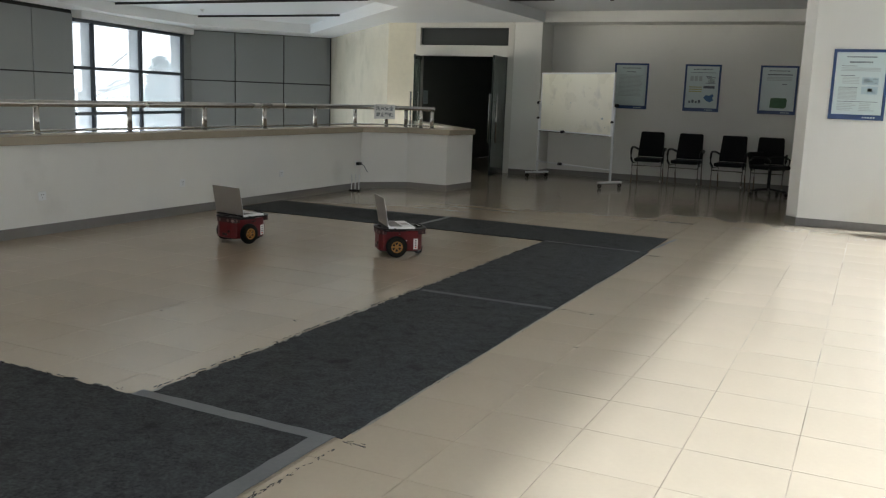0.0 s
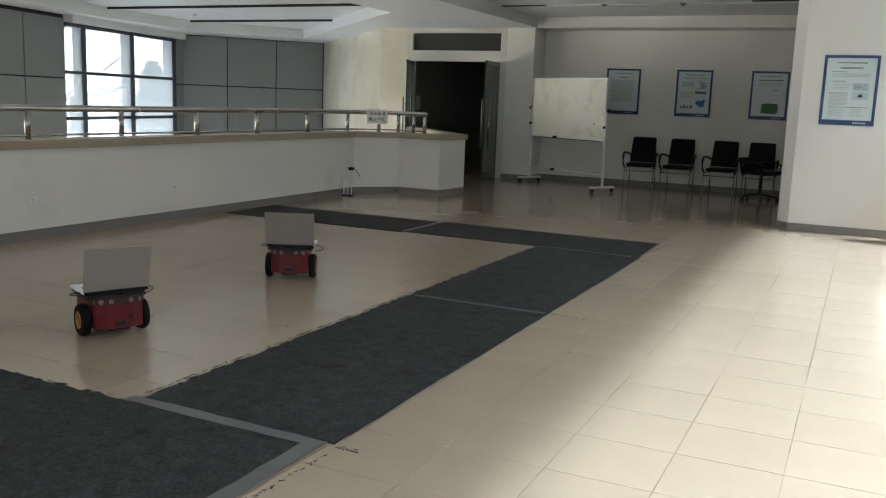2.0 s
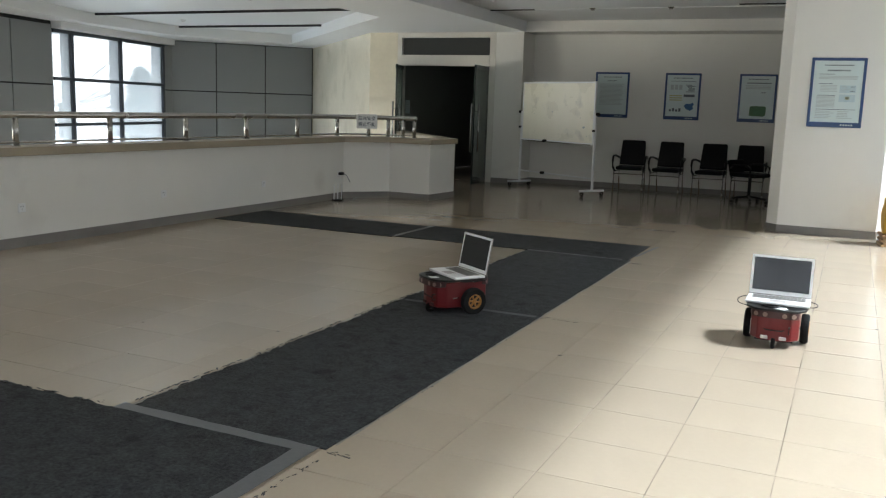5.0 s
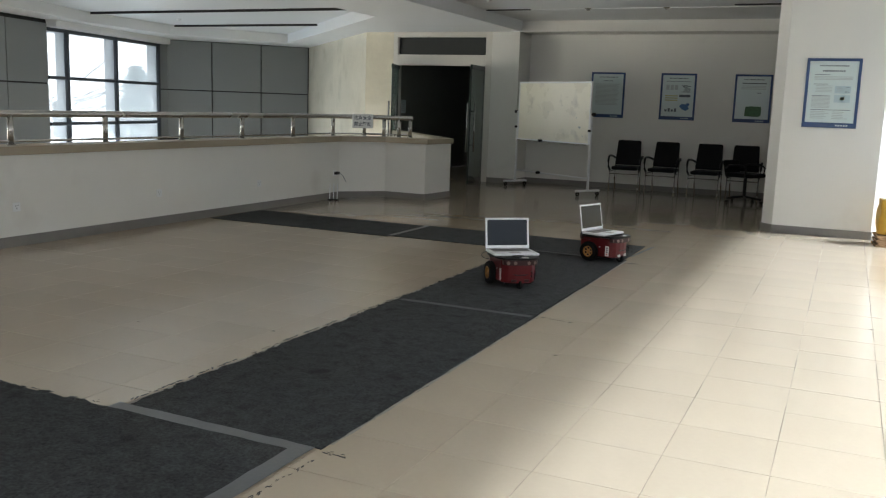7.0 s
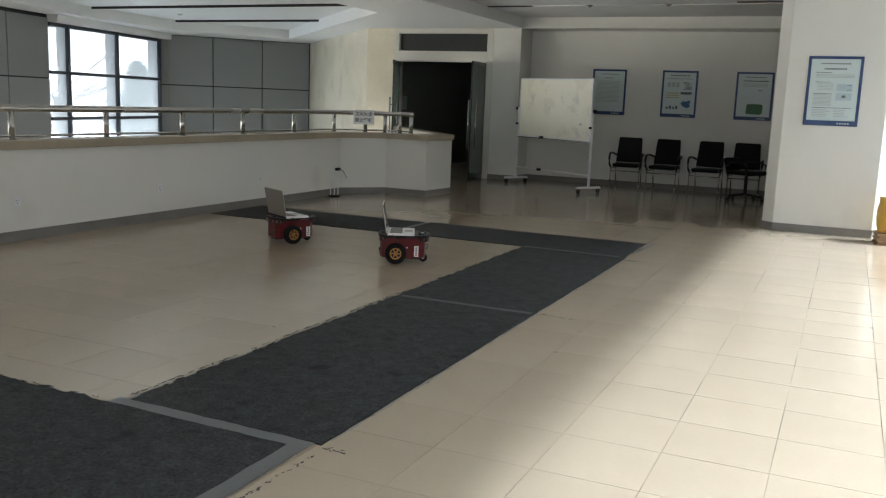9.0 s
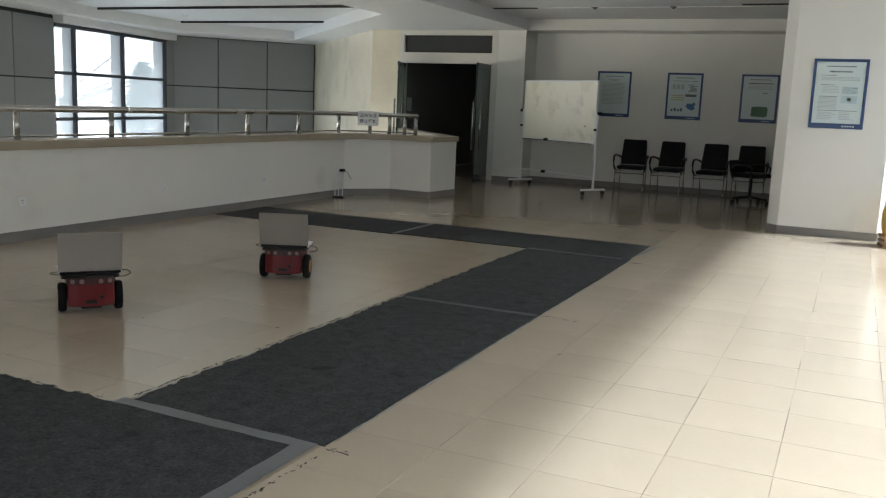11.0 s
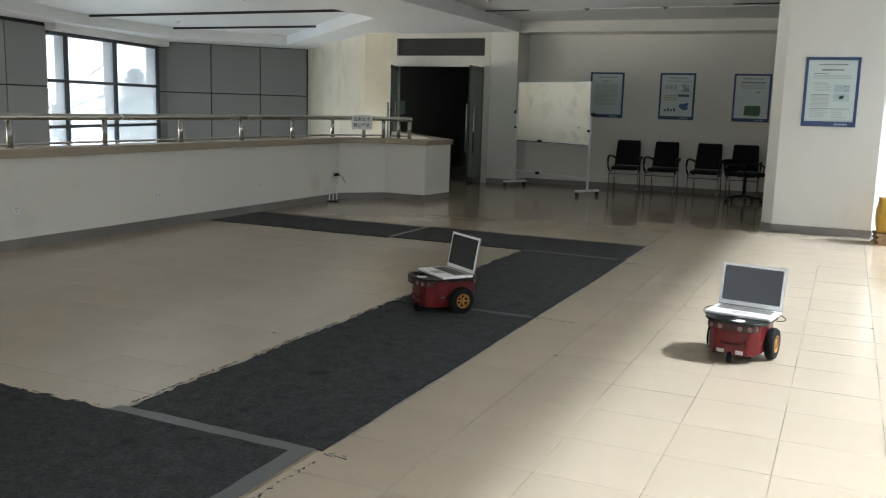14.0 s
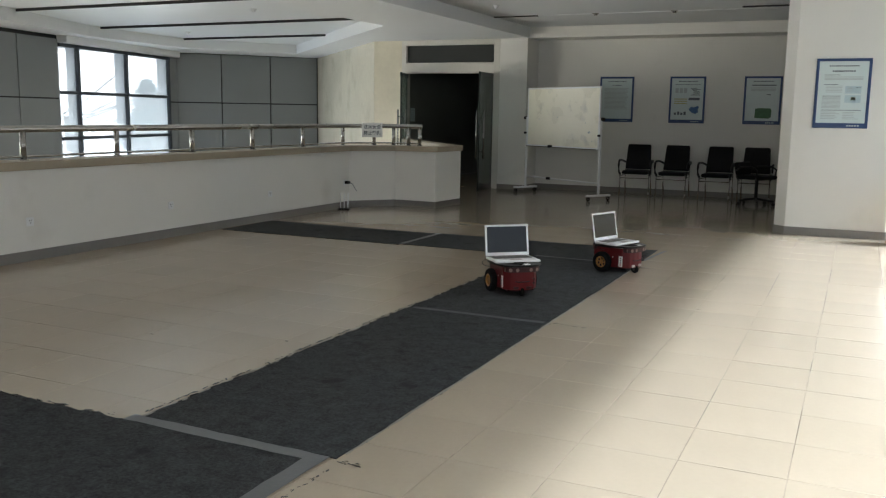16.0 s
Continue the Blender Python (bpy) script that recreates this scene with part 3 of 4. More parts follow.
# ---- carpet runners ----
def carpet(name, x0, x1, y0, y1, label, rough_sides="", seed=1, z=0.0):
    rnd = random.Random(seed)
    pts = []

    def side(a, b, key):
        n = max(2, int((Vector(b) - Vector(a)).length / 0.06))
        for i in range(n):
            u = i / n
            p = Vector(a).lerp(Vector(b), u)
            d = (Vector(b) - Vector(a)).normalized()
            w = (0.015 if key in rough_sides else 0.004) * rnd.uniform(-1, 1)
            w += 0.008 * noise.noise(Vector((p.x * 1.3, p.y * 1.3, seed)))
            pts.append((p.x - d.y * w, p.y + d.x * w))
    side((x0, y0), (x1, y0), "s")
    side((x1, y0), (x1, y1), "e")
    side((x1, y1), (x0, y1), "n")
    side((x0, y1), (x0, y0), "w")
    ob = part(name, prismed(pts, z, z + 0.007), CARPET)
    bm = bmesh.new()
    for key, a, b in (("n", (x0, y1), (x1, y1)), ("w", (x0, y0), (x0, y1))):
        for k in range(90 if key in rough_sides else 0):
            p = Vector(a).lerp(Vector(b), rnd.random() * (0.76 if key == "n" else 1.0))
            L = rnd.uniform(0.008, 0.03)
            box(bm, -L, L, -0.0025, 0.0025, z, z + rnd.uniform(0.003, 0.012), m=pose(p.x + rnd.gauss(0, 0.006), p.y + rnd.gauss(0, 0.006), 0, 0, 0, rnd.gauss(90 if key == "w" else 0, 28)))
    if bm.verts:
        tagged(part("frayed_edge", bm, GLUE, ob), "loose black threads along the cut edge", kind="stuff")
    return tagged(ob, label, "carpet", "carpet runners")


carpet("carpet_runner", -2.985, -1.90, 3.03, 8.64, "charcoal felt carpet runner with dusty stains and frayed edges", "w", 3)
carpet("carpet_runner", -7.03, -4.575, 8.60, 9.62, "charcoal felt carpet runner ending at the low wall", "", 4)
carpet("carpet_runner", -4.555, -1.93, 8.65, 9.66, "charcoal felt carpet runner turning the far corner", "", 5)
carpet("carpet_runner", -6.9, -1.99, 0.9, 2.985, "wide charcoal felt carpet piece with a frayed edge", "n", 6)


def tape(name, pts, w, mat, z, label):
    bm = bmesh.new()
    rnd = random.Random(len(pts) * 7 + int(w * 1000))
    (ax, ay), (bx, by) = pts
    L = math.hypot(bx - ax, by - ay)
    n = max(3, int(L / 0.08))
    m = wall_frame(pts[0], pts[1])
    lo, hi = [], []
    for i in range(n + 1):
        x = L * i / n
        lo.append((x, -w / 2 + rnd.uniform(-0.004, 0.004)))
        hi.append((x, w / 2 + rnd.uniform(-0.004, 0.004)))
    prism(bm, lo + hi[::-1], z, z + 0.0012, m=m)
    return tagged(part(name, bm, mat), label, "tape", "floor tapes")


tape("floor_tape", [(-3.04, 3.012), (-1.93, 2.99)], 0.075, TAPE, 0.0075, "grey cloth tape joining two carpet pieces")
tape("floor_tape", [(-1.975, 3.005), (-1.955, 0.9)], 0.088, TAPE, 0.0092, "grey cloth tape along the carpet edge")
tape("floor_tape", [(-2.95, 5.80), (-1.92, 5.80)], 0.055, TAPE_WORN, 0.0072, "worn dark tape across the carpet runner")
tape("floor_tape", [(-2.98, 8.63), (-1.98, 8.60)], 0.05, TAPE_WORN, 0.0075, "worn dark tape across the carpet corner")
tape("floor_tape", [(-4.565, 8.65), (-4.565, 9.63)], 0.06, TAPE, 0.0075, "grey tape over a carpet joint")
tape("floor_tape", [(-1.915, 8.9), (-1.85, 9.70)], 0.03, TAPE_WORN, 0.0004, "loose tape beside the carpet corner")


tape("floor_tape", [(-1.893, 3.1), (-1.893, 8.6)], 0.013, DUSTEDGE, 0.0004, "thin dusty glue strip along the carpet edge")
tape("floor_tape", [(-2.998, 3.06), (-2.998, 8.58)], 0.02, DUSTEDGE, 0.0004, "thin dusty glue strip along the frayed carpet edge")


def flecks(name, a, b, n, spread, size, seed, label):
    rnd = random.Random(seed)
    bm = bmesh.new()
    for _ in range(n):
        u = rnd.random()
        x = a[0] + (b[0] - a[0]) * u + rnd.gauss(0, spread)
        y = a[1] + (b[1] - a[1]) * u + rnd.gauss(0, spread)
        s = size * rnd.uniform(0.3, 1.2)
        ang = math.atan2(b[1] - a[1], b[0] - a[0]) + rnd.gauss(0, 0.25)
        pts = []
        for k in range(6):
            r = s * rnd.uniform(0.6, 1.1)
            px, py = r * math.cos(k * math.pi / 3) * 1.5, r * math.sin(k * math.pi / 3) * 0.36
            pts.append((x + px * math.cos(ang) - py * math.sin(ang), y + px * math.sin(ang) + py * math.cos(ang)))
        prism(bm, pts, 0.0, 0.0012)
    return tagged(part(name, bm, GLUE), label, "residue", kind="stuff")


flecks("glue_residue", (-3.035, 3.1), (-3.022, 6.0), 105, 0.003, 0.017, 11, "dashes of black glue residue along the carpet edge")
flecks("glue_residue", (-3.022, 6.0), (-3.02, 8.6), 26, 0.004, 0.014, 12, "sparse black glue residue along the carpet edge")
flecks("glue_residue", (-1.888, 2.35), (-1.872, 2.97), 46, 0.006, 0.0085, 13, "black glue flecks beside the taped carpet edge")
flecks("glue_residue", (-1.875, 3.03), (-1.765, 3.01), 14, 0.014, 0.011, 14, "black glue flecks on the tile")
flecks("glue_residue", (-1.905, 3.1), (-1.9, 3.2), 6, 0.005, 0.012, 19, "black glue dashes at the carpet corner")
flecks("glue_residue", (-1.91, 5.77), (-1.84, 5.855), 12, 0.004, 0.012, 15, "black glue mark at the carpet edge")
flecks("glue_residue", (-1.84, 5.835), (-1.64, 5.812), 16, 0.0015, 0.008, 16, "thin glue line on the tile")
flecks("glue_residue", (-1.91, 8.455), (-1.72, 8.507), 12, 0.006, 0.018, 17, "black glue mark near the carpet corner")
flecks("glue_residue", (-1.893, 3.4), (-1.893, 8.5), 60, 0.004, 0.009, 20, "sparse black glue residue along the carpet edge")
for x, y in ((-1.479, 4.96), (-1.027, 6.813), (0.271, 6.774), (-3.224, 4.544), (-4.088, 4.276), (-1.642, 5.813)):
    flecks("floor_mark", (x - 0.008, y), (x + 0.008, y), 3, 0.003, 0.008, int(100 * y), "small dark scuff on the floor tiles")
flecks("glue_residue", (-4.2, 2.99), (-3.1, 3.02), 26, 0.006, 0.014, 18, "black glue residue along the frayed carpet edge")


# ---- posters ----
def poster(x, y, ztop, w, h, seed, label):
    p = thing("poster", label, "poster", pose(x, y, ztop), "framed posters")
    fr = 0.034
    bm = bmesh.new()
    box(bm, 0, w, -0.025, 0, -fr, 0, bevel=0.003)
    box(bm, 0, w, -0.025, 0, -h, -h + 0.062, bevel=0.003)
    box(bm, 0, fr, -0.024, 0, -h + 0.062, -fr, bevel=0.003)
    box(bm, w - fr, w, -0.024, 0, -h + 0.062, -fr, bevel=0.003)
    part("frame", bm, BLUEFRAME, p, "navy blue frame")
    part("print", boxed(fr, w - fr, -0.012, -0.002, -h + 0.062, -fr), PAPER, p)

    def ink(x0, x1, z0, z1, mat, name="writing_bar"):
        part(name, boxed(x0, x1, -0.0135, -0.0125, z0, z1), mat, p)
    rnd = random.Random(seed)

    def heading(u0, u1, z, h2, n):
        """A line of n dark marks, each too small to read."""
        d = (u1 - u0) * w / n
        for k in range(n):
            x0 = u0 * w + k * d
            q = rnd.uniform(0.62, 0.86)
            ink(x0, x0 + d * q, z - h2 * rnd.uniform(0.85, 1.0), z, INK)
    heading(0.24, 0.78, -0.082, 0.016, 15)
    if seed == 1:
        heading(0.36, 0.64, -0.153, 0.014, 8)
        for i in range(17):
            z = -0.215 - i * 0.024
            ink(w * 0.14, w * rnd.uniform(0.74, 0.86), z - 0.010, z, INKGREY)
    elif seed == 2:
        ink(w * 0.16, w * 0.86, -0.15, -0.143, INK)
        for i in range(3):
            ink(w * (0.16 + 0.12 * i), w * (0.25 + 0.12 * i), -0.30, -0.21, INKGREY, "picture")
        for i in range(7):
            ink(w * rnd.uniform(0.54, 0.7), w * rnd.uniform(0.74, 0.86), -0.22 - i * 0.02, -0.21 - i * 0.02, INK)
        ink(w * 0.54, w * 0.85, -0.43, -0.385, INK, "picture")
        for i in range(3):
            ink(w * 0.14, w * 0.5, -0.42 - i * 0.04, -0.40 - i * 0.04, INKYELLOW)
        bm = prismed([(0.36, -0.6), (0.40, -0.55), (0.46, -0.56), (0.52, -0.53), (0.545, -0.56), (0.52, -0.60), (0.54, -0.64), (0.48, -0.68), (0.41, -0.65)], 0, 0.001)
        bmesh.ops.transform(bm, matrix=pose(0, -0.0125, 0, 90, 0, 0), verts=bm.verts)
        part("picture", bm, INKBLUE, p)
        for i in range(4):
            ink(w * (0.15 + 0.09 * i), w * (0.21 + 0.09 * i), -0.70, -0.66 + 0.02 * (i % 2), INK, "picture")
    elif seed == 3:
        ink(w * 0.2, w * 0.85, -0.165, -0.148, INK)
        for i in range(3):
            ink(w * 0.18, w * 0.84, -0.21 - i * 0.025, -0.198 - i * 0.025, INKGREY)
        ink(w * 0.6, w * 0.72, -0.33, -0.318, INK)
        bm = prismed([(0.2, -0.735), (0.21, -0.57), (0.3, -0.56), (0.47, -0.565), (0.485, -0.6), (0.48, -0.72), (0.44, -0.745), (0.3, -0.74)], 0, 0.001)
        bmesh.ops.transform(bm, matrix=pose(0, -0.0125, 0, 90, 0, 0), verts=bm.verts)
        part("picture", bm, INKGREEN, p)
    else:
        heading(0.30, 0.72, -0.142, 0.021, 11)
        ink(w * 0.16, w * 0.44, -0.20, -0.194, INK)
        for i in range(3):
            ink(w * 0.16, w * 0.86, -0.225 - i * 0.016, -0.217 - i * 0.016, INKGREY)
        ink(w * 0.16, w * 0.42, -0.315, -0.309, INK)
        for i in range(5):
            ink(w * 0.2, w * 0.5, -0.335 - i * 0.018, -0.328 - i * 0.018, INKGREY)
        ink(w * 0.55, w * 0.84, -0.42, -0.33, INKPALE, "picture")
        for i in range(4):
            ink(w * 0.58, w * (0.66 + 0.04 * (i % 3)), -0.345 - i * 0.018, -0.338 - i * 0.018, INKGREY)
        ink(w * 0.74, w * 0.83, -0.352, -0.345, INK)
        ink(w * 0.74, w * 0.83, -0.405, -0.397, INK)
        ink(w * 0.55, w * 0.84, -0.53, -0.44, INKPALE, "picture")
        ink(w * 0.66, w * 0.74, -0.50, -0.465, INKYELLOW, "picture")
        ink(w * 0.14, w * 0.48, -0.455, -0.449, INK)
        for i in range(9):
            ink(w * 0.14, w * 0.48, -0.47 - i * 0.016, -0.462 - i * 0.016, INKGREY)
        ink(w * 0.14, w * 0.86, -0.625, -0.619, INK)
        for i in range(5):
            ink(w * 0.14, w * rnd.uniform(0.35, 0.48), -0.65 - i * 0.02, -0.642 - i * 0.02, INKGREY)
            ink(w * 0.54, w * rnd.uniform(0.7, 0.86), -0.65 - i * 0.02, -0.642 - i * 0.02, INKGREY)
    for i in range(5):
        part("frame_mark", boxed(w * 0.62 + i * 0.03, w * 0.62 + i * 0.03 + 0.018, -0.0265, -0.0255, -h + 0.022, -h + 0.04), PAPER, p)


poster(-4.62, 16.9, 2.197, 0.65, 0.85, 1, "framed poster of grey printed text in a navy frame")
poster(-3.295, 16.9, 2.197, 0.645, 0.85, 2, "framed poster with small pictures and a blue map")
poster(-1.975, 16.9, 2.197, 0.64, 0.85, 3, "framed poster with a green picture below its text")
poster(-0.568, 12.0, 2.19, 0.62, 0.84, 4, "framed poster of text and diagrams on the column")


# ---- whiteboard on castors ----
wb0, wb1 = Vector((-5.74, 15.97)), Vector((-4.06, 14.93))
wl = (wb1 - wb0).length
wbd = thing("whiteboard", "scuffed mobile whiteboard on a white wheeled frame", "whiteboard", pose(wb0.x, wb0.y, 0, 0, 0, math.degrees(math.atan2(wb1.y - wb0.y, wb1.x - wb0.x))))
part("writing_surface", boxed(0.03, wl - 0.03, -0.012, 0.012, 0.90, 1.93), BOARD, wbd)
bm = bmesh.new()
box(bm, 0.0, wl, -0.018, 0.018, 1.925, 1.955, bevel=0.005)
box(bm, 0.0, wl, -0.018, 0.018, 0.875, 0.905, bevel=0.005)
box(bm, 0.0, 0.03, -0.017, 0.017, 0.905, 1.925, bevel=0.004)
box(bm, wl - 0.03, wl, -0.017, 0.017, 0.905, 1.925, bevel=0.004)
part("board_frame", bm, WHITEMETAL, wbd)
part("pen_tray", boxed(0.05, wl - 0.05, -0.07, -0.019, 0.868, 0.884, bevel=0.004), STEEL, wbd)
part("crossbar", tubed([(-0.03, 0, 0.3), (wl + 0.03, 0, 0.3)], 0.013, 10), WHITEMETAL, wbd)
for x in (-0.022, wl + 0.022):
    s = part("stand", boxed(x - 0.018, x + 0.018, -0.02, 0.02, 0.09, 1.42, bevel=0.006), WHITEMETAL, wbd)
    part("pivot_knob", disc(bmesh.new(), 0.03, 0.05, 14, pose(x - (0.07 if x < 0 else -0.02), 0, 1.40, 0, 90, 0)), BLACK, s)
    part("clamp_knob", disc(bmesh.new(), 0.02, 0.04, 12, pose(x, -0.02, 1.12, 90, 0, 0)), BLACK, s)
    ft = part("foot", boxed(x - 0.03, x + 0.03, -0.27, 0.27, 0.075, 0.11, bevel=0.008), WHITEMETAL, wbd)
    for y in (-0.23, 0.23):
        c = part("castor", lathe(bmesh.new(), [(0.012, -0.012), (0.033, -0.012), (0.036, 0), (0.033, 0.012), (0.012, 0.012)], 16, "Y", m=pose(x, y, 0.036, 0, 0, 30)), RUBBER, ft, "black swivel castor")
        part("fork", boxed(x - 0.02, x + 0.02, y - 0.018, y + 0.018, 0.05, 0.078, bevel=0.004), BLACK, c)
for x, z in ((0.72, 0.885), (0.70, 0.3)):
    part("clip", boxed(x - 0.03, x + 0.03, -0.09, -0.01, z - 0.02, z + 0.03, bevel=0.012), BLACK, wbd, "black clamp knob")
rnd = random.Random(8)
for x, z, s in ((1.72, 1.17, 0.035), (0.86, 1.42, 0.016), (1.8, 1.02, 0.012), (1.62, 1.33, 0.014), (0.35, 1.38, 0.012)):
    pts = [(x + s * rnd.uniform(0.6, 1.3) * math.cos(k), z + s * 0.7 * rnd.uniform(0.5, 1.2) * math.sin(k)) for k in [i * math.pi / 4 for i in range(8)]]
    bm = prismed(pts, 0, 0.0008)
    bmesh.ops.transform(bm, matrix=pose(0, -0.0122, 0, 90, 0, 0), verts=bm.verts)
    part("smudge", bm, INKGREY, wbd)


# ---- chairs ----
def arm_chair():
    c = thing("visitor_chair", "black padded armchair on a bent steel tube frame", "chair", group="chairs along the back wall")
    part("seat", boxed(-0.235, 0.235, -0.24, 0.22, 0.41, 0.475, bevel=0.025, seg=2), SEAT, c)
    bm = boxed(-0.235, 0.235, -0.03, 0.03, 0.0, 0.465, bevel=0.028, seg=2)
    for v in bm.verts:
        v.co.x *= 1.0 - 0.10 * max(0, v.co.z - 0.25) / 0.2
        v.co.y += 0.05 * (v.co.x / 0.23) ** 2 * -1
    bmesh.ops.transform(bm, matrix=pose(0, 0.22, 0.48, -10, 0, 0), verts=bm.verts)
    part("backrest", bm, SEAT, c)
    for s in (-1, 1):
        x = s * 0.262
        pts = [(x, -0.26, 0.012), (x, -0.235, 0.2), (x, -0.225, 0.40)]
        part("front_leg", tubed(pts, 0.012, 8), STEEL, c, smooth=True)
        part("rear_leg", tubed([(x * 0.9, 0.27, 0.012), (x * 0.9, 0.2, 0.22), (x * 0.9, 0.19, 0.42), (x * 0.85, 0.24, 0.60)], 0.012, 8), STEEL, c, smooth=True)
        part("armrest", tubed([(x, -0.2, 0.40), (x * 1.08, -0.25, 0.46), (x * 1.1, -0.26, 0.56), (x * 1.1, -0.23, 0.635), (x * 1.1, -0.15, 0.66), (x * 1.08, 0.05, 0.655), (x * 1.0, 0.18, 0.63), (x * 0.86, 0.24, 0.60)], 0.019, 10), BLACK, c, smooth=True)
        part("stretcher", tubed([(x, -0.235, 0.38), (x * 0.9, 0.19, 0.38)], 0.009, 8), STEEL, c, smooth=True)
    part("cross_tube", tubed([(-0.26, -0.23, 0.34), (0.26, -0.23, 0.34)], 0.009, 8), STEEL, c, smooth=True)
    return c


first = arm_chair()
first.matrix_basis = pose(-3.71, 16.3, 0, 0, 0, 4)
copy_thing(first, pose(-3.03, 16.3, 0, 0, 0, -2))
copy_thing(first, pose(-2.27, 16.28, 0, 0, 0, -3))
copy_thing(first, pose(-1.63, 16.3, 0, 0, 0, 2))

sw = thing("swivel_chair", "black swivel chair with looped arms on a star base", "chair", pose(-1.54, 15.72, 0, 0, 0, 65))
part("seat", boxed(-0.24, 0.24, -0.24, 0.24, 0.44, 0.51, bevel=0.028, seg=2), SEAT, sw)
bm = boxed(-0.22, 0.22, -0.03, 0.03, 0, 0.22, bevel=0.026, seg=2)
bmesh.ops.transform(bm, matrix=pose(0, 0.25, 0.5, -12, 0, 0), verts=bm.verts)
part("backrest", bm, SEAT, sw)
part("gas_column", tubed([(0, 0, 0.08), (0, 0, 0.44)], 0.028, 12), BLACK, sw)
for k in range(5):
    a = 2 * math.pi * k / 5
    e = (0.29 * math.cos(a), 0.29 * math.sin(a), 0.075)
    lg = part("base_arm", tubed([(0, 0, 0.115), e], 0.018, 8), BLACK, sw)
    part("castor", lathe(bmesh.new(), [(0.01, -0.02), (0.026, -0.02), (0.028, 0), (0.026, 0.02), (0.01, 0.02)], 14, "Y", m=pose(e[0], e[1], 0.028, 0, 0, 40 * k)), BLACK, lg)
for s in (-1, 1):
    part("armrest", tubed([(s * 0.2, -0.1, 0.44), (s * 0.29, -0.16, 0.48), (s * 0.3, -0.17, 0.60), (s * 0.3, -0.08, 0.65), (s * 0.29, 0.15, 0.64), (s * 0.22, 0.25, 0.58)], 0.016, 10), BLACK, sw, "glossy black tube armrest", smooth=True)


# ---- sockets, adapter, stand by the low wall ----
def socket(y, z):
    s = thing("wall_socket", "white plastic wall socket on the low wall", "socket", pose(-7.1, y, z, 0, 0, 90), "wall sockets")
    part("plate", boxed(-0.043, 0.043, -0.009, 0, -0.043, 0.043, bevel=0.004), WHITEMETAL, s)
    for x, zz in ((-0.012, 0.012), (0.012, 0.012), (0, -0.014)):
        part("slot", boxed(x - 0.003, x + 0.003, -0.0098, -0.0088, zz - 0.006, zz + 0.006), BLACK, s)


for y, z in ((5.88, 0.375), (7.79, 0.365), (9.68, 0.355), (11.58, 0.39)):
    socket(y, z)
ad = thing("plug_adapter", "black plug adapter with a hanging cable at the wall socket", "adapter", pose(-7.089, 11.6, 0.39, 0, 0, 90))
part("body", boxed(-0.045, 0.045, -0.055, 0.0, -0.022, 0.022, bevel=0.006), BLACK, ad)
part("cable", tubed([(0.04, -0.03, 0), (0.1, -0.06, -0.03), (0.2, -0.06, -0.13), (0.33, -0.09, -0.27), (0.32, -0.14, -0.375), (0.1, -0.2, -0.386), (0.0, -0.23, -0.386)], 0.005, 6), INK, ad, "thin dark cable")
st = thing("rod_stand", "small dark stand with three pale upright rods on the floor", "stand", pose(-6.97, 11.36, 0, 0, 0, 20))
part("base", boxed(-0.085, 0.085, -0.06, 0.06, 0, 0.022, bevel=0.008), BLACK, st)
for x, y in ((-0.055, -0.02), (-0.005, 0.01), (0.05, 0.02)):
    part("rod", tubed([(x, y, 0.02), (x + 0.004, y, 0.25)], 0.008, 8), WHITEMETAL, st)

# ---- goods beside the column ----
def lumpy(sx, sy, sz, seed, amp=0.12, roundness=0.4):
    bm = bmesh.new()
    bmesh.ops.create_cube(bm, size=1.0)
    bmesh.ops.subdivide_edges(bm, edges=bm.edges[:], cuts=5, use_grid_fill=True)
    for v in bm.verts:
        p = v.co.copy()
        q = p.normalized() * 0.62
        p = p.lerp(q, roundness)
        p *= 1 + amp * noise.noise(p * 3.5 + Vector((seed, 0, 0)))
        v.co = (p.x * sx, p.y * sy, max(-0.46, p.z) * sz)
    return bm


cart = thing("cardboard_stack", "flattened brown cardboard stacked on the floor by the column", "cardboard", pose(0.66, 11.6, 0, 0, 0, 6))
for i in range(5):
    part("sheet", boxed(-0.29 + 0.02 * (i % 2), 0.29, -0.2, 0.2 - 0.015 * (i % 3), 0.028 * i, 0.028 * i + 0.025, bevel=0.003), CARD, cart)
sack = thing("yellow_sack", "full yellow woven sack with a green print on stacked cardboard", "sack", pose(0.67, 11.6, 0.142 + 0.20, 0, 0, 4))
part("bag", lumpy(0.56, 0.36, 0.42, 2.0, 0.08, 0.16), YELLOW, sack, smooth=True)
part("print_mark", lumpy(0.2, 0.02, 0.16, 5.0, 0.02), INKGREEN, sack, at=pose(0.05, -0.165, 0.0))
wbag = thing("plastic_bag", "white plastic carrier bag on the yellow sack", "bag", pose(0.66, 11.64, 0.63))
part("bag", lumpy(0.34, 0.26, 0.24, 9.0, 0.3), WHITEBAG, wbag, smooth=True)
part("handle", tubed([(-0.06, 0, 0.1), (-0.05, 0, 0.2), (0.0, 0, 0.23), (0.05, 0, 0.2), (0.06, 0, 0.1)], 0.012, 8), WHITEBAG, wbag, smooth=True)

# ---- robots ----
def ellipse_poly(x0, x1, w, power=3.2, n=32):
    cx, a = (x0 + x1) / 2, (x1 - x0) / 2
    out = []
    for k in range(n):
        t = 2 * math.pi * k / n
        c, s = math.cos(t), math.sin(t)
        out.append((cx + a * math.copysign(abs(c) ** (2 / power), c), w / 2 * math.copysign(abs(s) ** (2 / power), s)))
    return out


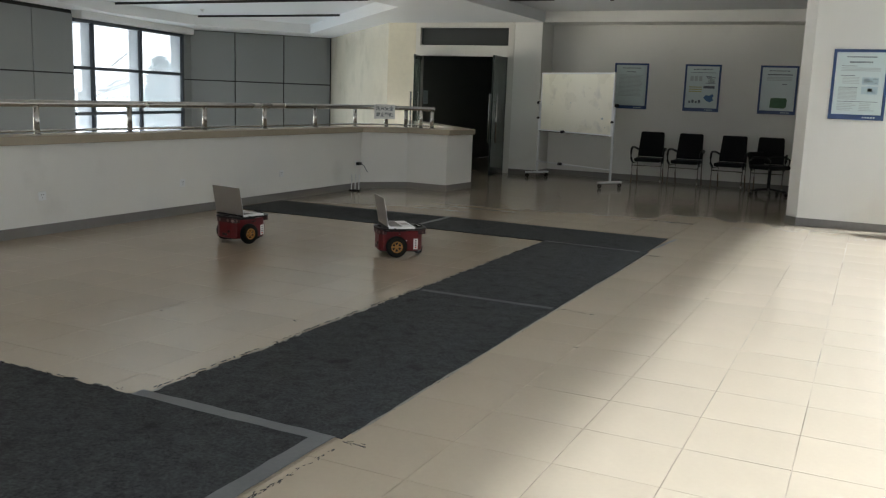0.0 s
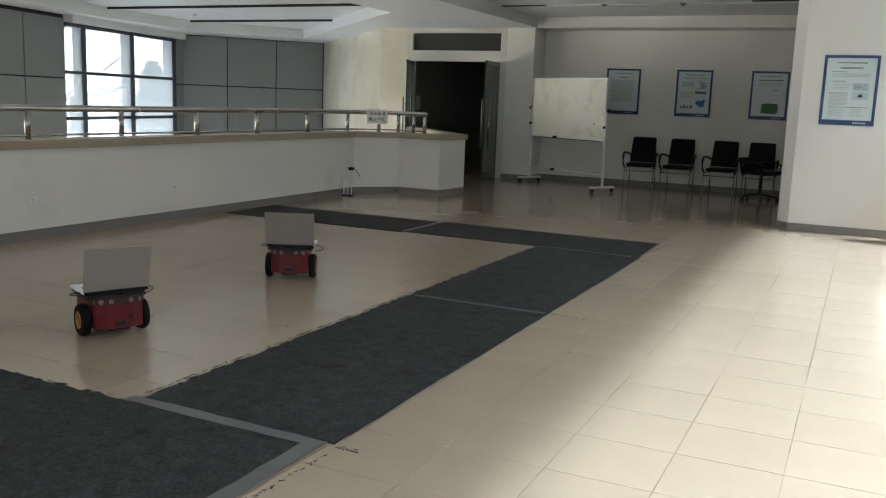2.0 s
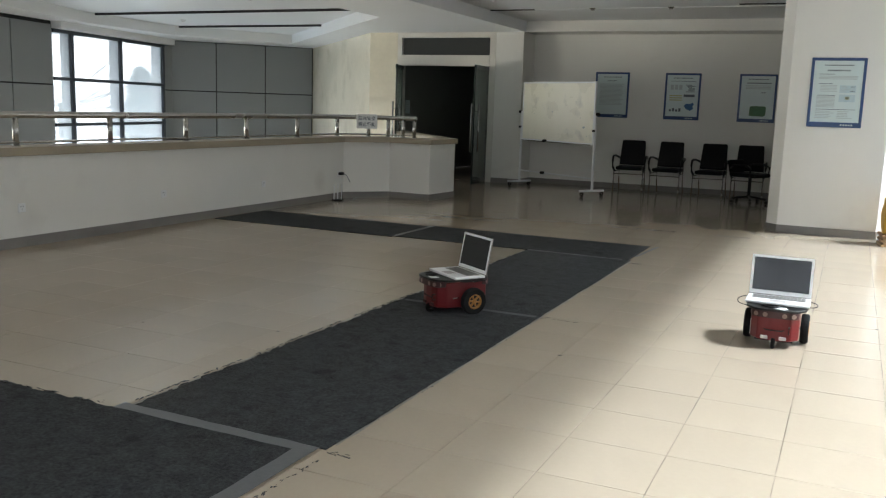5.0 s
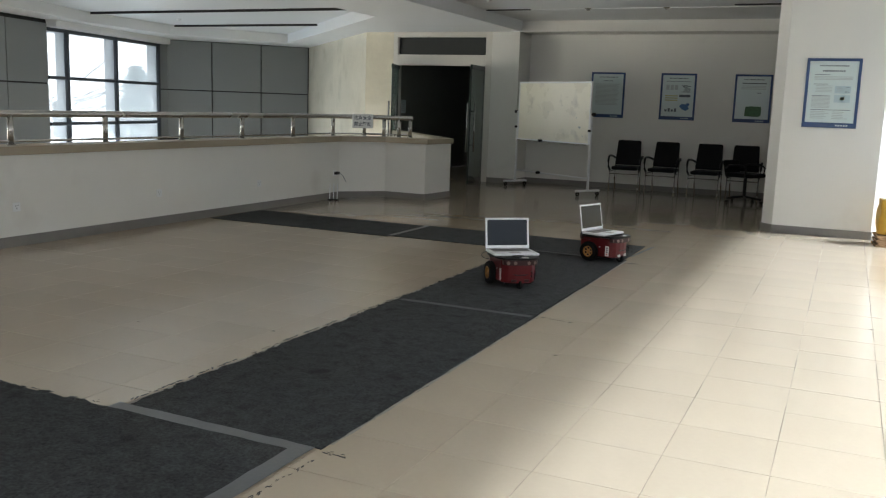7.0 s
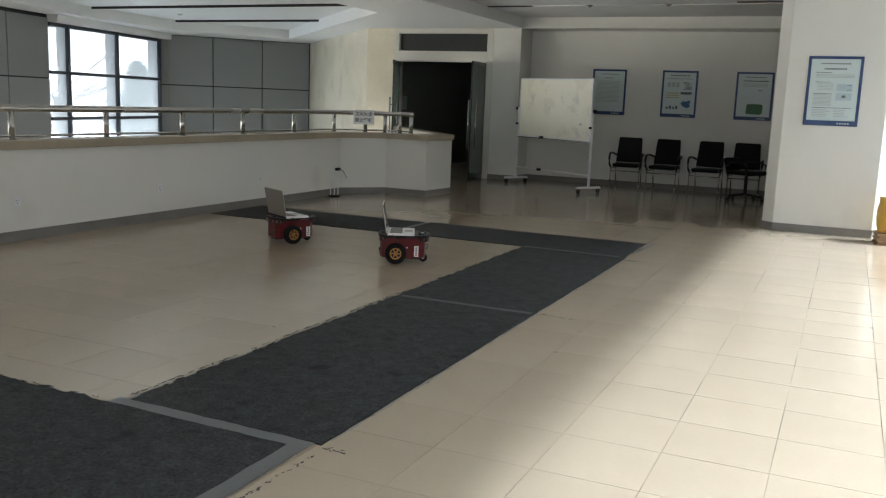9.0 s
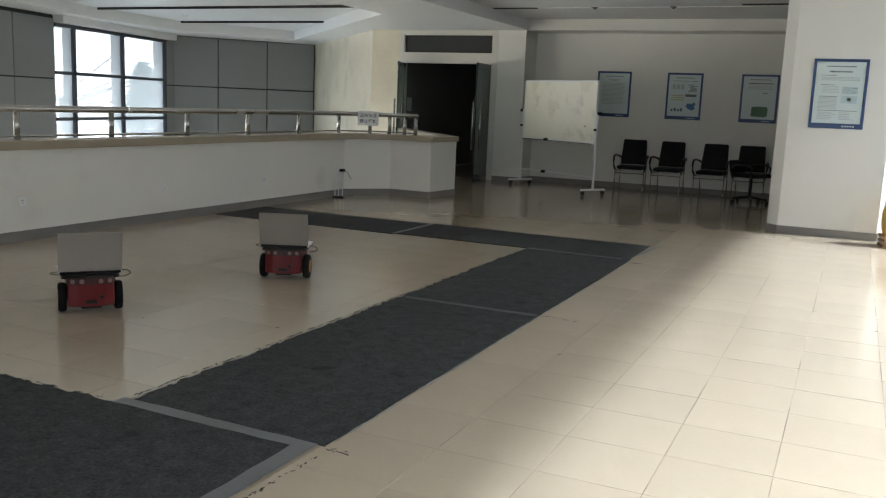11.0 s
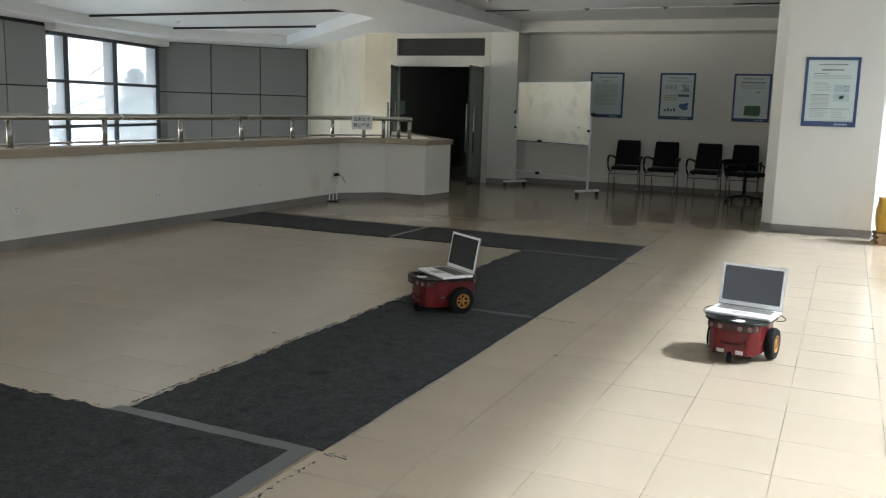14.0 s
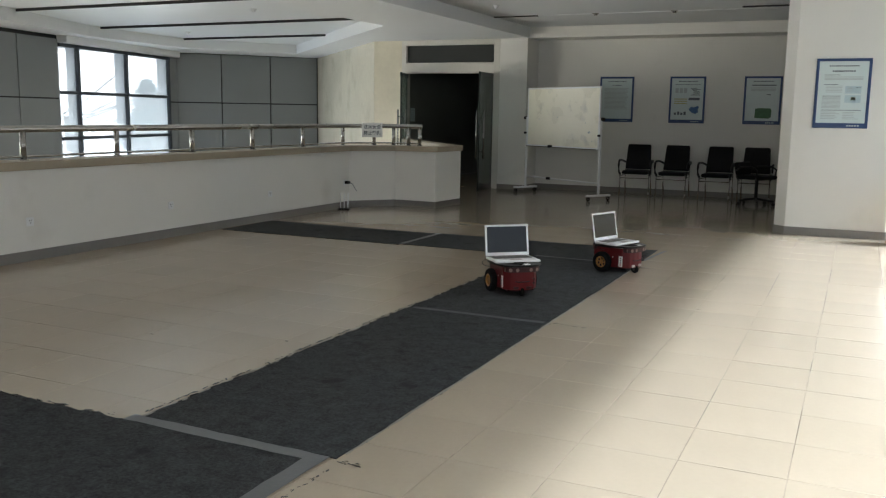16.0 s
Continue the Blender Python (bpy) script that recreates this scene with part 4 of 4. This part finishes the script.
def wheel_meshes():
    R, H = 0.0975, 0.025
    tyre = lathe(bmesh.new(), [(0.0525, -H), (0.088, -H), (0.0955, -H * 0.6), (R, 0), (0.0955, H * 0.6), (0.088, H), (0.0525, H)], 36, "Y")
    rim = bmesh.new()
    lathe(rim, [(0.043, -0.0225), (0.045, -0.0262), (0.053, -0.0262), (0.053, 0.0262), (0.045, 0.0262), (0.043, 0.0225)], 36, "Y")
    lathe(rim, [(0.004, -0.0235), (0.012, -0.0235), (0.016, -0.02), (0.016, 0.02), (0.012, 0.0235), (0.004, 0.0235)], 18, "Y")
    for k in range(6):
        box(rim, 0.01, 0.0445, -0.02, 0.02, -0.0055, 0.0055, m=pose(0, 0, 0, 0, 60 * k, 0), bevel=0.002)
    hub = lathe(bmesh.new(), [(0.001, -0.006), (0.05, -0.008), (0.05, 0.008), (0.001, 0.006)], 30, "Y")
    return tyre, rim, hub


def robot(label, pad):
    r = thing("mobile_robot", label, "robot", group="robots circling on the floor")
    body = bmesh.new()
    prism(body, [(0.145, -0.08), (0.145, 0.08), (0.12, 0.142), (-0.05, 0.146), (-0.2, 0.146), (-0.255, 0.10), (-0.265, 0.04), (-0.265, -0.04), (-0.255, -0.10), (-0.2, -0.146), (-0.05, -0.146), (0.12, -0.142)], 0.055, 0.236, bevel=0.006)
    part("body", body, RED, r, "red enamelled sheet body")
    part("skirt", prismed([(0.125, -0.06), (0.125, 0.06), (-0.22, 0.115), (-0.22, -0.115)], 0.04, 0.056), BLACK, r)
    part("deck", prismed(ellipse_poly(-0.305, 0.168, 0.375), 0.247, 0.261, bevel=0.003), BLACK, r, "black top deck plate")
    part("wheel_arch", prismed(ellipse_poly(-0.10, 0.12, 0.36, 6), 0.2365, 0.2468), BLACK, r)
    for s, x0, x1, nm in ((1, 0.05, 0.16, "front_sonar_ring"), (-1, -0.298, -0.17, "rear_sonar_ring")):
        ring = part(nm, prismed(ellipse_poly(x0, x1, 0.292, 3.0), 0.205, 0.2465, bevel=0.003), RINGRED, r, "dark red sonar ring")
        cx, a = (x0 + x1) / 2, (x1 - x0) / 2
        for k in range(6):
            t = radians(-75 + 30 * k)
            c, sn = math.cos(t), math.sin(t)
            px = cx + s * a * abs(c) ** (2 / 3.0)
            py = 0.1425 * math.copysign(abs(sn) ** (2 / 3.0), sn)
            nx, ny = s * c / a, sn / 0.1425
            m = pose(px, py, 0.2245, 0, 0, math.degrees(math.atan2(ny, nx))) @ pose(-0.004, 0, 0, 0, 90, 0)
            part("sonar", disc(bmesh.new(), 0.0148, 0.0055, 16, m), SONAR, ring, "pale round sonar disc")
    part("slot", tubed([(-0.267, -0.06, 0.128), (-0.268, -0.045, 0.121), (-0.268, 0.045, 0.121), (-0.267, 0.06, 0.128)], 0.004, 6), BLACK, r)
    for s in (-1, 1):
        part("reflector", boxed(-0.272, -0.262, s * 0.055 - 0.022, s * 0.055 + 0.022, 0.062, 0.084, bevel=0.003), pad, r)
    tag = part("label_plate", boxed(-0.205, -0.165, 0.1455, 0.1475, 0.068, 0.165), LABELWHITE, r, "white label with a dark printed strip")
    for i in range(4):
        part("writing_bar", boxed(-0.193, -0.177, 0.1477, 0.1483, 0.078 + 0.021 * i, 0.090 + 0.021 * i), INK if i else INKRED, tag)
    part("side_switch", boxed(-0.15, -0.105, -0.1492, -0.1455, 0.118, 0.128, bevel=0.001), STEEL, r)
    part("side_lamp", disc(bmesh.new(), 0.006, 0.004, 10, pose(-0.1, 0.1455, 0.15, -90, 0, 0)), LABELWHITE, r)
    part("front_grip", boxed(0.144, 0.151, -0.035, 0.035, 0.075, 0.1, bevel=0.003), BLACK, r)
    part("front_knob", disc(bmesh.new(), 0.013, 0.012, 12, pose(0.143, 0.06, 0.12, 0, 90, 0)), BLACK, r)
    part("deck_sticker", prismed([(-0.285, -0.05), (-0.25, -0.075), (-0.215, -0.06), (-0.225, -0.01), (-0.245, -0.02), (-0.265, 0.02)], 0.2612, 0.2622), LABELWHITE, r, "torn white tape on the deck")
    part("deck_cable", tubed([(-0.2, 0.1, 0.266), (-0.26, 0.08, 0.272), (-0.275, 0.02, 0.268), (-0.24, -0.03, 0.275), (-0.2, 0.0, 0.268), (-0.22, 0.06, 0.272)], 0.005, 6), BLACK, r, smooth=True)
    part("deck_plug", boxed(0.112, 0.14, -0.03, 0.03, 0.2613, 0.272, bevel=0.004), BLACK, r)
    # rear castor
    cf = part("castor_fork", boxed(-0.262, -0.222, -0.02, 0.02, 0.05, 0.075, bevel=0.004), BLACK, r)
    for s in (-1, 1):
        part("fork_blade", boxed(-0.262, -0.235, s * 0.018 - 0.002, s * 0.018 + 0.002, 0.025, 0.06), STEEL, cf)
    part("castor_wheel", lathe(bmesh.new(), [(0.008, -0.012), (0.034, -0.012), (0.0375, -0.005), (0.0375, 0.005), (0.034, 0.012), (0.008, 0.012)], 24, "Y", m=pose(-0.25, 0, 0.0375)), RUBBER, r)
    part("rear_handle", tubed([(-0.264, -0.09, 0.15), (-0.285, -0.09, 0.15), (-0.285, -0.09, 0.11), (-0.264, -0.09, 0.11)], 0.005, 6), BLACK, r)
    wheels = []
    for s in (-1, 1):
        ty, ri, hu = wheel_meshes()
        w = part("wheel", ty, RUBBER, r, "black tyre with a gold spoked rim", smooth=False)
        w.matrix_basis = pose(0, s * 0.174, 0.0975)
        part("rim", ri, GOLD, w)
        part("hub_plate", hu, BLACK, w)
        wheels.append(w)
    return r, wheels


def laptop(label):
    l = thing("laptop", label, "laptop", group="laptops on the robots")
    z = 0.2625
    part("base", boxed(-0.165, 0.079, -0.195, 0.195, z, z + 0.018, bevel=0.004), LAPWHITE, l)
    part("hinge_bar", boxed(0.0795, 0.092, -0.188, 0.188, z + 0.001, z + 0.017, bevel=0.003), BLACK, l, "black hinge strip behind the keyboard")
    kb = part("keyboard", boxed(-0.055, 0.055, -0.165, 0.165, z + 0.0183, z + 0.0195), LAPTOP, l)
    for i in range(5):
        for j in range(14):
            part("key", boxed(-0.05 + i * 0.021, -0.032 + i * 0.021, -0.158 + j * 0.0227, -0.139 + j * 0.0227, z + 0.0196, z + 0.0212), KEYCAP, kb)
    part("touchpad", boxed(-0.145, -0.075, -0.05, 0.05, z + 0.0182, z + 0.0188), PADGREY, l)
    lid = tagged(part("lid", boxed(0, 0.008, -0.195, 0.195, 0.004, 0.268, bevel=0.003), LAPTOP, l), "silver laptop lid standing open")
    lid.matrix_basis = pose(0.082, 0, z + 0.014, 0, 10, 0)
    bez = part("bezel", boxed(-0.0025, -0.0003, -0.193, 0.193, 0.008, 0.265), LAPWHITE, lid)
    part("screen", boxed(-0.0035, -0.0026, -0.177, 0.177, 0.034, 0.25), SCREEN, bez, "dark glossy screen")
    for s, reach, drop in ((1, 0.065, 0.055), (-1, 0.05, 0.028)):
        loop = [(0.03 - 0.05 * math.sin(a / 2), s * (0.19 + reach * math.sin(a)), z + 0.008 - drop * (1 - math.cos(a)) / 2) for a in [math.pi * k / 10 for k in range(11)]]
        part("cable", tubed(loop, 0.0028, 6), BLACK, l, smooth=True)
    return l


robot_a, wheels_a = robot("red two-wheeled robot with gold rims circling wide", PADGREY)
laptop_a = laptop("open silver laptop with a dark screen riding on the wide-circling robot")
robot_b, wheels_b = robot("red two-wheeled robot with gold rims circling on the inside", RINGRED)
laptop_b = laptop("open silver laptop with a dark screen riding on the inner robot")

# ---- trees outside the west window ----
def conifer(x, y, z, h, r, seed):
    rnd = random.Random(seed)
    t = thing("conifer_tree", "blue-green conifer outside the window", "tree", pose(x, y, z))
    part("trunk", tubed([(0, 0, 0), (0.05, 0.02, h * 0.5), (0, 0, h)], 0.12, 8), BARK, t)
    vs, fs = [], []
    for i in range(7500):
        u = rnd.random() ** 0.7
        zz = h * (1 - u)
        rr = r * (u * 0.95 + 0.05) * rnd.uniform(0.25, 1.05) * (0.9 + 0.14 * math.sin(u * 40))
        a = rnd.uniform(0, 2 * math.pi)
        p = Vector((rr * math.cos(a), rr * math.sin(a), zz))
        d = Vector((math.cos(a), math.sin(a), rnd.uniform(-0.4, 0.3))).normalized() * rnd.uniform(0.15, 0.35)
        s = Vector((-math.sin(a), math.cos(a), rnd.uniform(-0.5, 0.5))).normalized() * rnd.uniform(0.05, 0.11)
        k = len(vs)
        vs += [p - s, p + s, p + d]
        fs.append((k, k + 1, k + 2))
    me = bpy.data.meshes.new("crown")
    me.from_pydata(vs, [], fs)
    me.materials.append(NEEDLE)
    c = new("crown", me)
    c.parent = t


def broad_tree(x, y, z, h, seed):
    rnd = random.Random(seed)
    t = thing("broadleaf_tree", "sparse pale spring tree outside the window", "tree", pose(x, y, z))
    part("trunk", tubed([(0, 0, 0), (0.1, 0, h * 0.35), (0, 0.1, h * 0.6)], 0.14, 8), BARK, t)
    vs, fs = [], []
    for i in range(16):
        a = rnd.uniform(0, 6.28)
        z0 = h * rnd.uniform(0.35, 0.6)
        L = h * rnd.uniform(0.3, 0.5)
        up = rnd.uniform(-0.1, 0.5)
        pts = [Vector((0, 0, z0))]
        for k in range(1, 5):
            pts.append(pts[0] + Vector((math.cos(a) * L * k / 4, math.sin(a) * L * k / 4, up * L * k / 4 + rnd.uniform(-0.1, 0.1))))
        part("limb", tubed(pts, 0.028, 6), BARK, t)
        for _ in range(45):
            p = pts[rnd.randint(1, 4)] + Vector((rnd.gauss(0, 0.35), rnd.gauss(0, 0.35), rnd.gauss(0, 0.22)))
            d = Vector((rnd.gauss(0, 1), rnd.gauss(0, 1), rnd.gauss(0, 1))).normalized() * 0.09
            s = Vector((rnd.gauss(0, 1), rnd.gauss(0, 1), rnd.gauss(0, 1))).normalized() * 0.05
            k = len(vs)
            vs += [p - s, p + s, p + d]
            fs.append((k, k + 1, k + 2))
    me = bpy.data.meshes.new("crown")
    me.from_pydata(vs, [], fs)
    me.materials.append(LEAF)
    c = new("crown", me)
    c.parent = t


conifer(-23.0, 24.2, -4.5, 7.0, 2.5, 3)
broad_tree(-25.2, 22.6, -4.5, 9.4, 4)
broad_tree(-29.6, 26.0, -4.5, 9.4, 9)

# pale hazy distance behind the trees, a glowing sheet in place of bright sky
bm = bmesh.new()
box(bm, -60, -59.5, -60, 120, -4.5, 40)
tagged(part("backdrop", bm, SKY_GLOW), "glowing sheet standing in for bright hazy sky and distance", "backdrop", kind="structure")

# ---- floor tiles, last ----
PITCH, TX, TY, GAP = 0.4395, -0.164, 3.253, 0.0025
tile_bm = bmesh.new()
a, c = PITCH / 2 - GAP / 2, PITCH / 2 - GAP / 2 - 0.0004
lo = [tile_bm.verts.new((x * a, y * a, -0.003)) for x, y in ((-1, -1), (1, -1), (1, 1), (-1, 1))]
mid = [tile_bm.verts.new((x * a, y * a, -0.0006)) for x, y in ((-1, -1), (1, -1), (1, 1), (-1, 1))]
hi = [tile_bm.verts.new((x * c, y * c, 0)) for x, y in ((-1, -1), (1, -1), (1, 1), (-1, 1))]
tile_bm.faces.new(hi)
for i in range(4):
    j = (i + 1) % 4
    tile_bm.faces.new((lo[i], lo[j], mid[j], mid[i]))
    tile_bm.faces.new((mid[i], mid[j], hi[j], hi[i]))
tile_me = finish("tile", tile_bm, TILE)
tv = [v.co.copy() for v in tile_me.vertices]
tf = [tuple(p.vertices) for p in tile_me.polygons]
fv, ff = [], []
tr = random.Random(21)
for i in range(-16, 7):
    for j in range(-15, 32):
        x, y = TX + (i + 0.5) * PITCH, TY + (j + 0.5) * PITCH
        if x - PITCH / 2 < -7.2 or x + PITCH / 2 > 1.6 or y + PITCH / 2 > 17.0:
            continue
        dz = tr.uniform(-0.0004, 0.0004)
        tilt = (tr.gauss(0, 0.03), tr.gauss(0, 0.03))
        m = pose(x, y, dz, tilt[0], tilt[1], 0)
        if -5.3 < x < 0.8 and 2.2 < y < 11.2:
            o = new("tile", tile_me)
            o.parent = floor
            o.matrix_basis = m
        else:
            k = len(fv)
            fv += [m @ v for v in tv]
            ff += [tuple(q + k for q in p) for p in tf]
me = bpy.data.meshes.new("tile_field")
me.from_pydata(fv, [], ff)
me.materials.append(TILE_FAR)
tagged(new("tile_field", me), "beige polished floor tiles", kind="stuff").parent = floor

# seconds, x, y, heading in degrees
OUTER = [
    (0, -5.429, 6.699, -101.2),
    (0.5, -5.448, 5.828, -81.7),
    (1, -5.184, 5.007, -63),
    (1.5, -4.705, 4.34, -44.9),
    (2, -4.003, 3.848, -25.2),
    (2.5, -3.18, 3.621, -6.3),
    (3, -2.361, 3.655, 10.6),
    (3.5, -1.549, 3.938, 29.8),
    (4, -0.898, 4.489, 50.7),
    (4.5, -0.484, 5.244, 71.2),
    (5, -0.352, 6.083, 90.6),
    (5.5, -0.493, 6.894, 108.7),
    (6, -0.856, 7.598, 125.5),
    (6.5, -1.388, 8.158, 142.7),
    (7, -2.17, 8.557, 162.8),
    (7.5, -3.028, 8.671, 182),
    (8, -3.904, 8.487, 202.2),
    (8.5, -4.588, 8.068, 221.8),
    (9, -5.105, 7.386, 241.3),
    (9.5, -5.406, 6.542, 261.2),
    (10, -5.376, 5.658, 282.2),
    (10.5, -5.052, 4.865, 301.7),
    (11, -4.51, 4.241, 320),
    (11.5, -3.818, 3.821, 338.7),
    (12, -2.976, 3.66, 358.6),
    (12.5, -2.14, 3.774, 377.5),
    (13, -1.382, 4.165, 396.7),
    (13.5, -0.79, 4.78, 417.5),
    (14, -0.48, 5.586, 439.5),
    (14.5, -0.471, 6.389, 460),
    (15, -0.766, 7.158, 480.6),
    (15.5, -1.316, 7.798, 499.9),
    (16, -2.063, 8.237, 520.3),
]
# seconds, x, y, heading in degrees
INNER = [
    (0, -3.901, 7.022, -137.5),
    (0.5, -4.101, 6.761, -118.8),
    (1, -4.212, 6.464, -98.9),
    (1.5, -4.189, 6.11, -78),
    (2, -4.111, 5.851, -63),
    (2.5, -3.895, 5.585, -39.2),
    (3, -3.627, 5.44, -22.2),
    (3.5, -3.33, 5.356, -4.8),
    (4, -3.005, 5.394, 15.9),
    (4.5, -2.708, 5.533, 34.8),
    (5, -2.479, 5.755, 53.6),
    (5.5, -2.34, 6.022, 71.4),
    (6, -2.29, 6.298, 88.1),
    (6.5, -2.318, 6.566, 106.4),
    (7, -2.488, 6.878, 129.4),
    (7.5, -2.769, 7.109, 155.1),
    (8, -3.048, 7.165, 170),
    (8.5, -3.387, 7.198, 186.1),
    (9, -3.689, 7.107, 206.3),
    (9.5, -3.985, 6.877, 229.6),
    (10, -4.161, 6.561, 252.5),
    (10.5, -4.199, 6.225, 274.3),
    (11, -4.12, 5.918, 294.8),
    (11.5, -3.946, 5.668, 314.1),
    (12, -3.696, 5.484, 330.3),
    (12.5, -3.42, 5.364, 351.4),
    (13, -3.091, 5.403, 374.8),
    (13.5, -2.794, 5.527, 392.2),
    (14, -2.541, 5.759, 413.5),
    (14.5, -2.401, 6.044, 432.5),
    (15, -2.351, 6.314, 451.4),
    (15.5, -2.419, 6.596, 474.5),
    (16, -2.556, 6.796, 492.3),
]


def spline(rows, t):
    """Catmull-Rom value of (x, y, heading) at t."""
    ts = [r[0] for r in rows]
    i = min(max(k for k in range(len(ts)) if ts[k] <= t + 1e-6), len(ts) - 2)
    u = (t - ts[i]) / (ts[i + 1] - ts[i])
    p = [np.array(rows[min(max(i + k, 0), len(rows) - 1)][1:]) for k in (-1, 0, 1, 2)]
    return 0.5 * (2 * p[1] + (p[2] - p[0]) * u + (2 * p[0] - 5 * p[1] + 4 * p[2] - p[3]) * u ** 2 + (3 * p[1] - p[0] - 3 * p[2] + p[3]) * u ** 3)


def motions():
    for rows, bot, lap, wheels in ((OUTER, robot_a, laptop_a, wheels_a), (INNER, robot_b, laptop_b, wheels_b)):
        path = [(k / 10, pose(*spline(rows, k / 10)[:2], 0, 0, 0, spline(rows, k / 10)[2])) for k in range(161)]
        walk(bot, path)
        walk(lap, path)
        for w, side in zip(wheels, (-0.174, 0.174)):
            turn, keys = 0.0, []
            last = spline(rows, 0)
            for k in range(241):
                now = spline(rows, k / 15)
                d = math.hypot(now[0] - last[0], now[1] - last[1]) - radians(now[2] - last[2]) * side
                turn += math.degrees(d / 0.0975)
                last = now
                keys.append((k / 15, pose(0, side, 0.0975, 0, turn % 360, 0)))
            walk(w, keys)


motions()
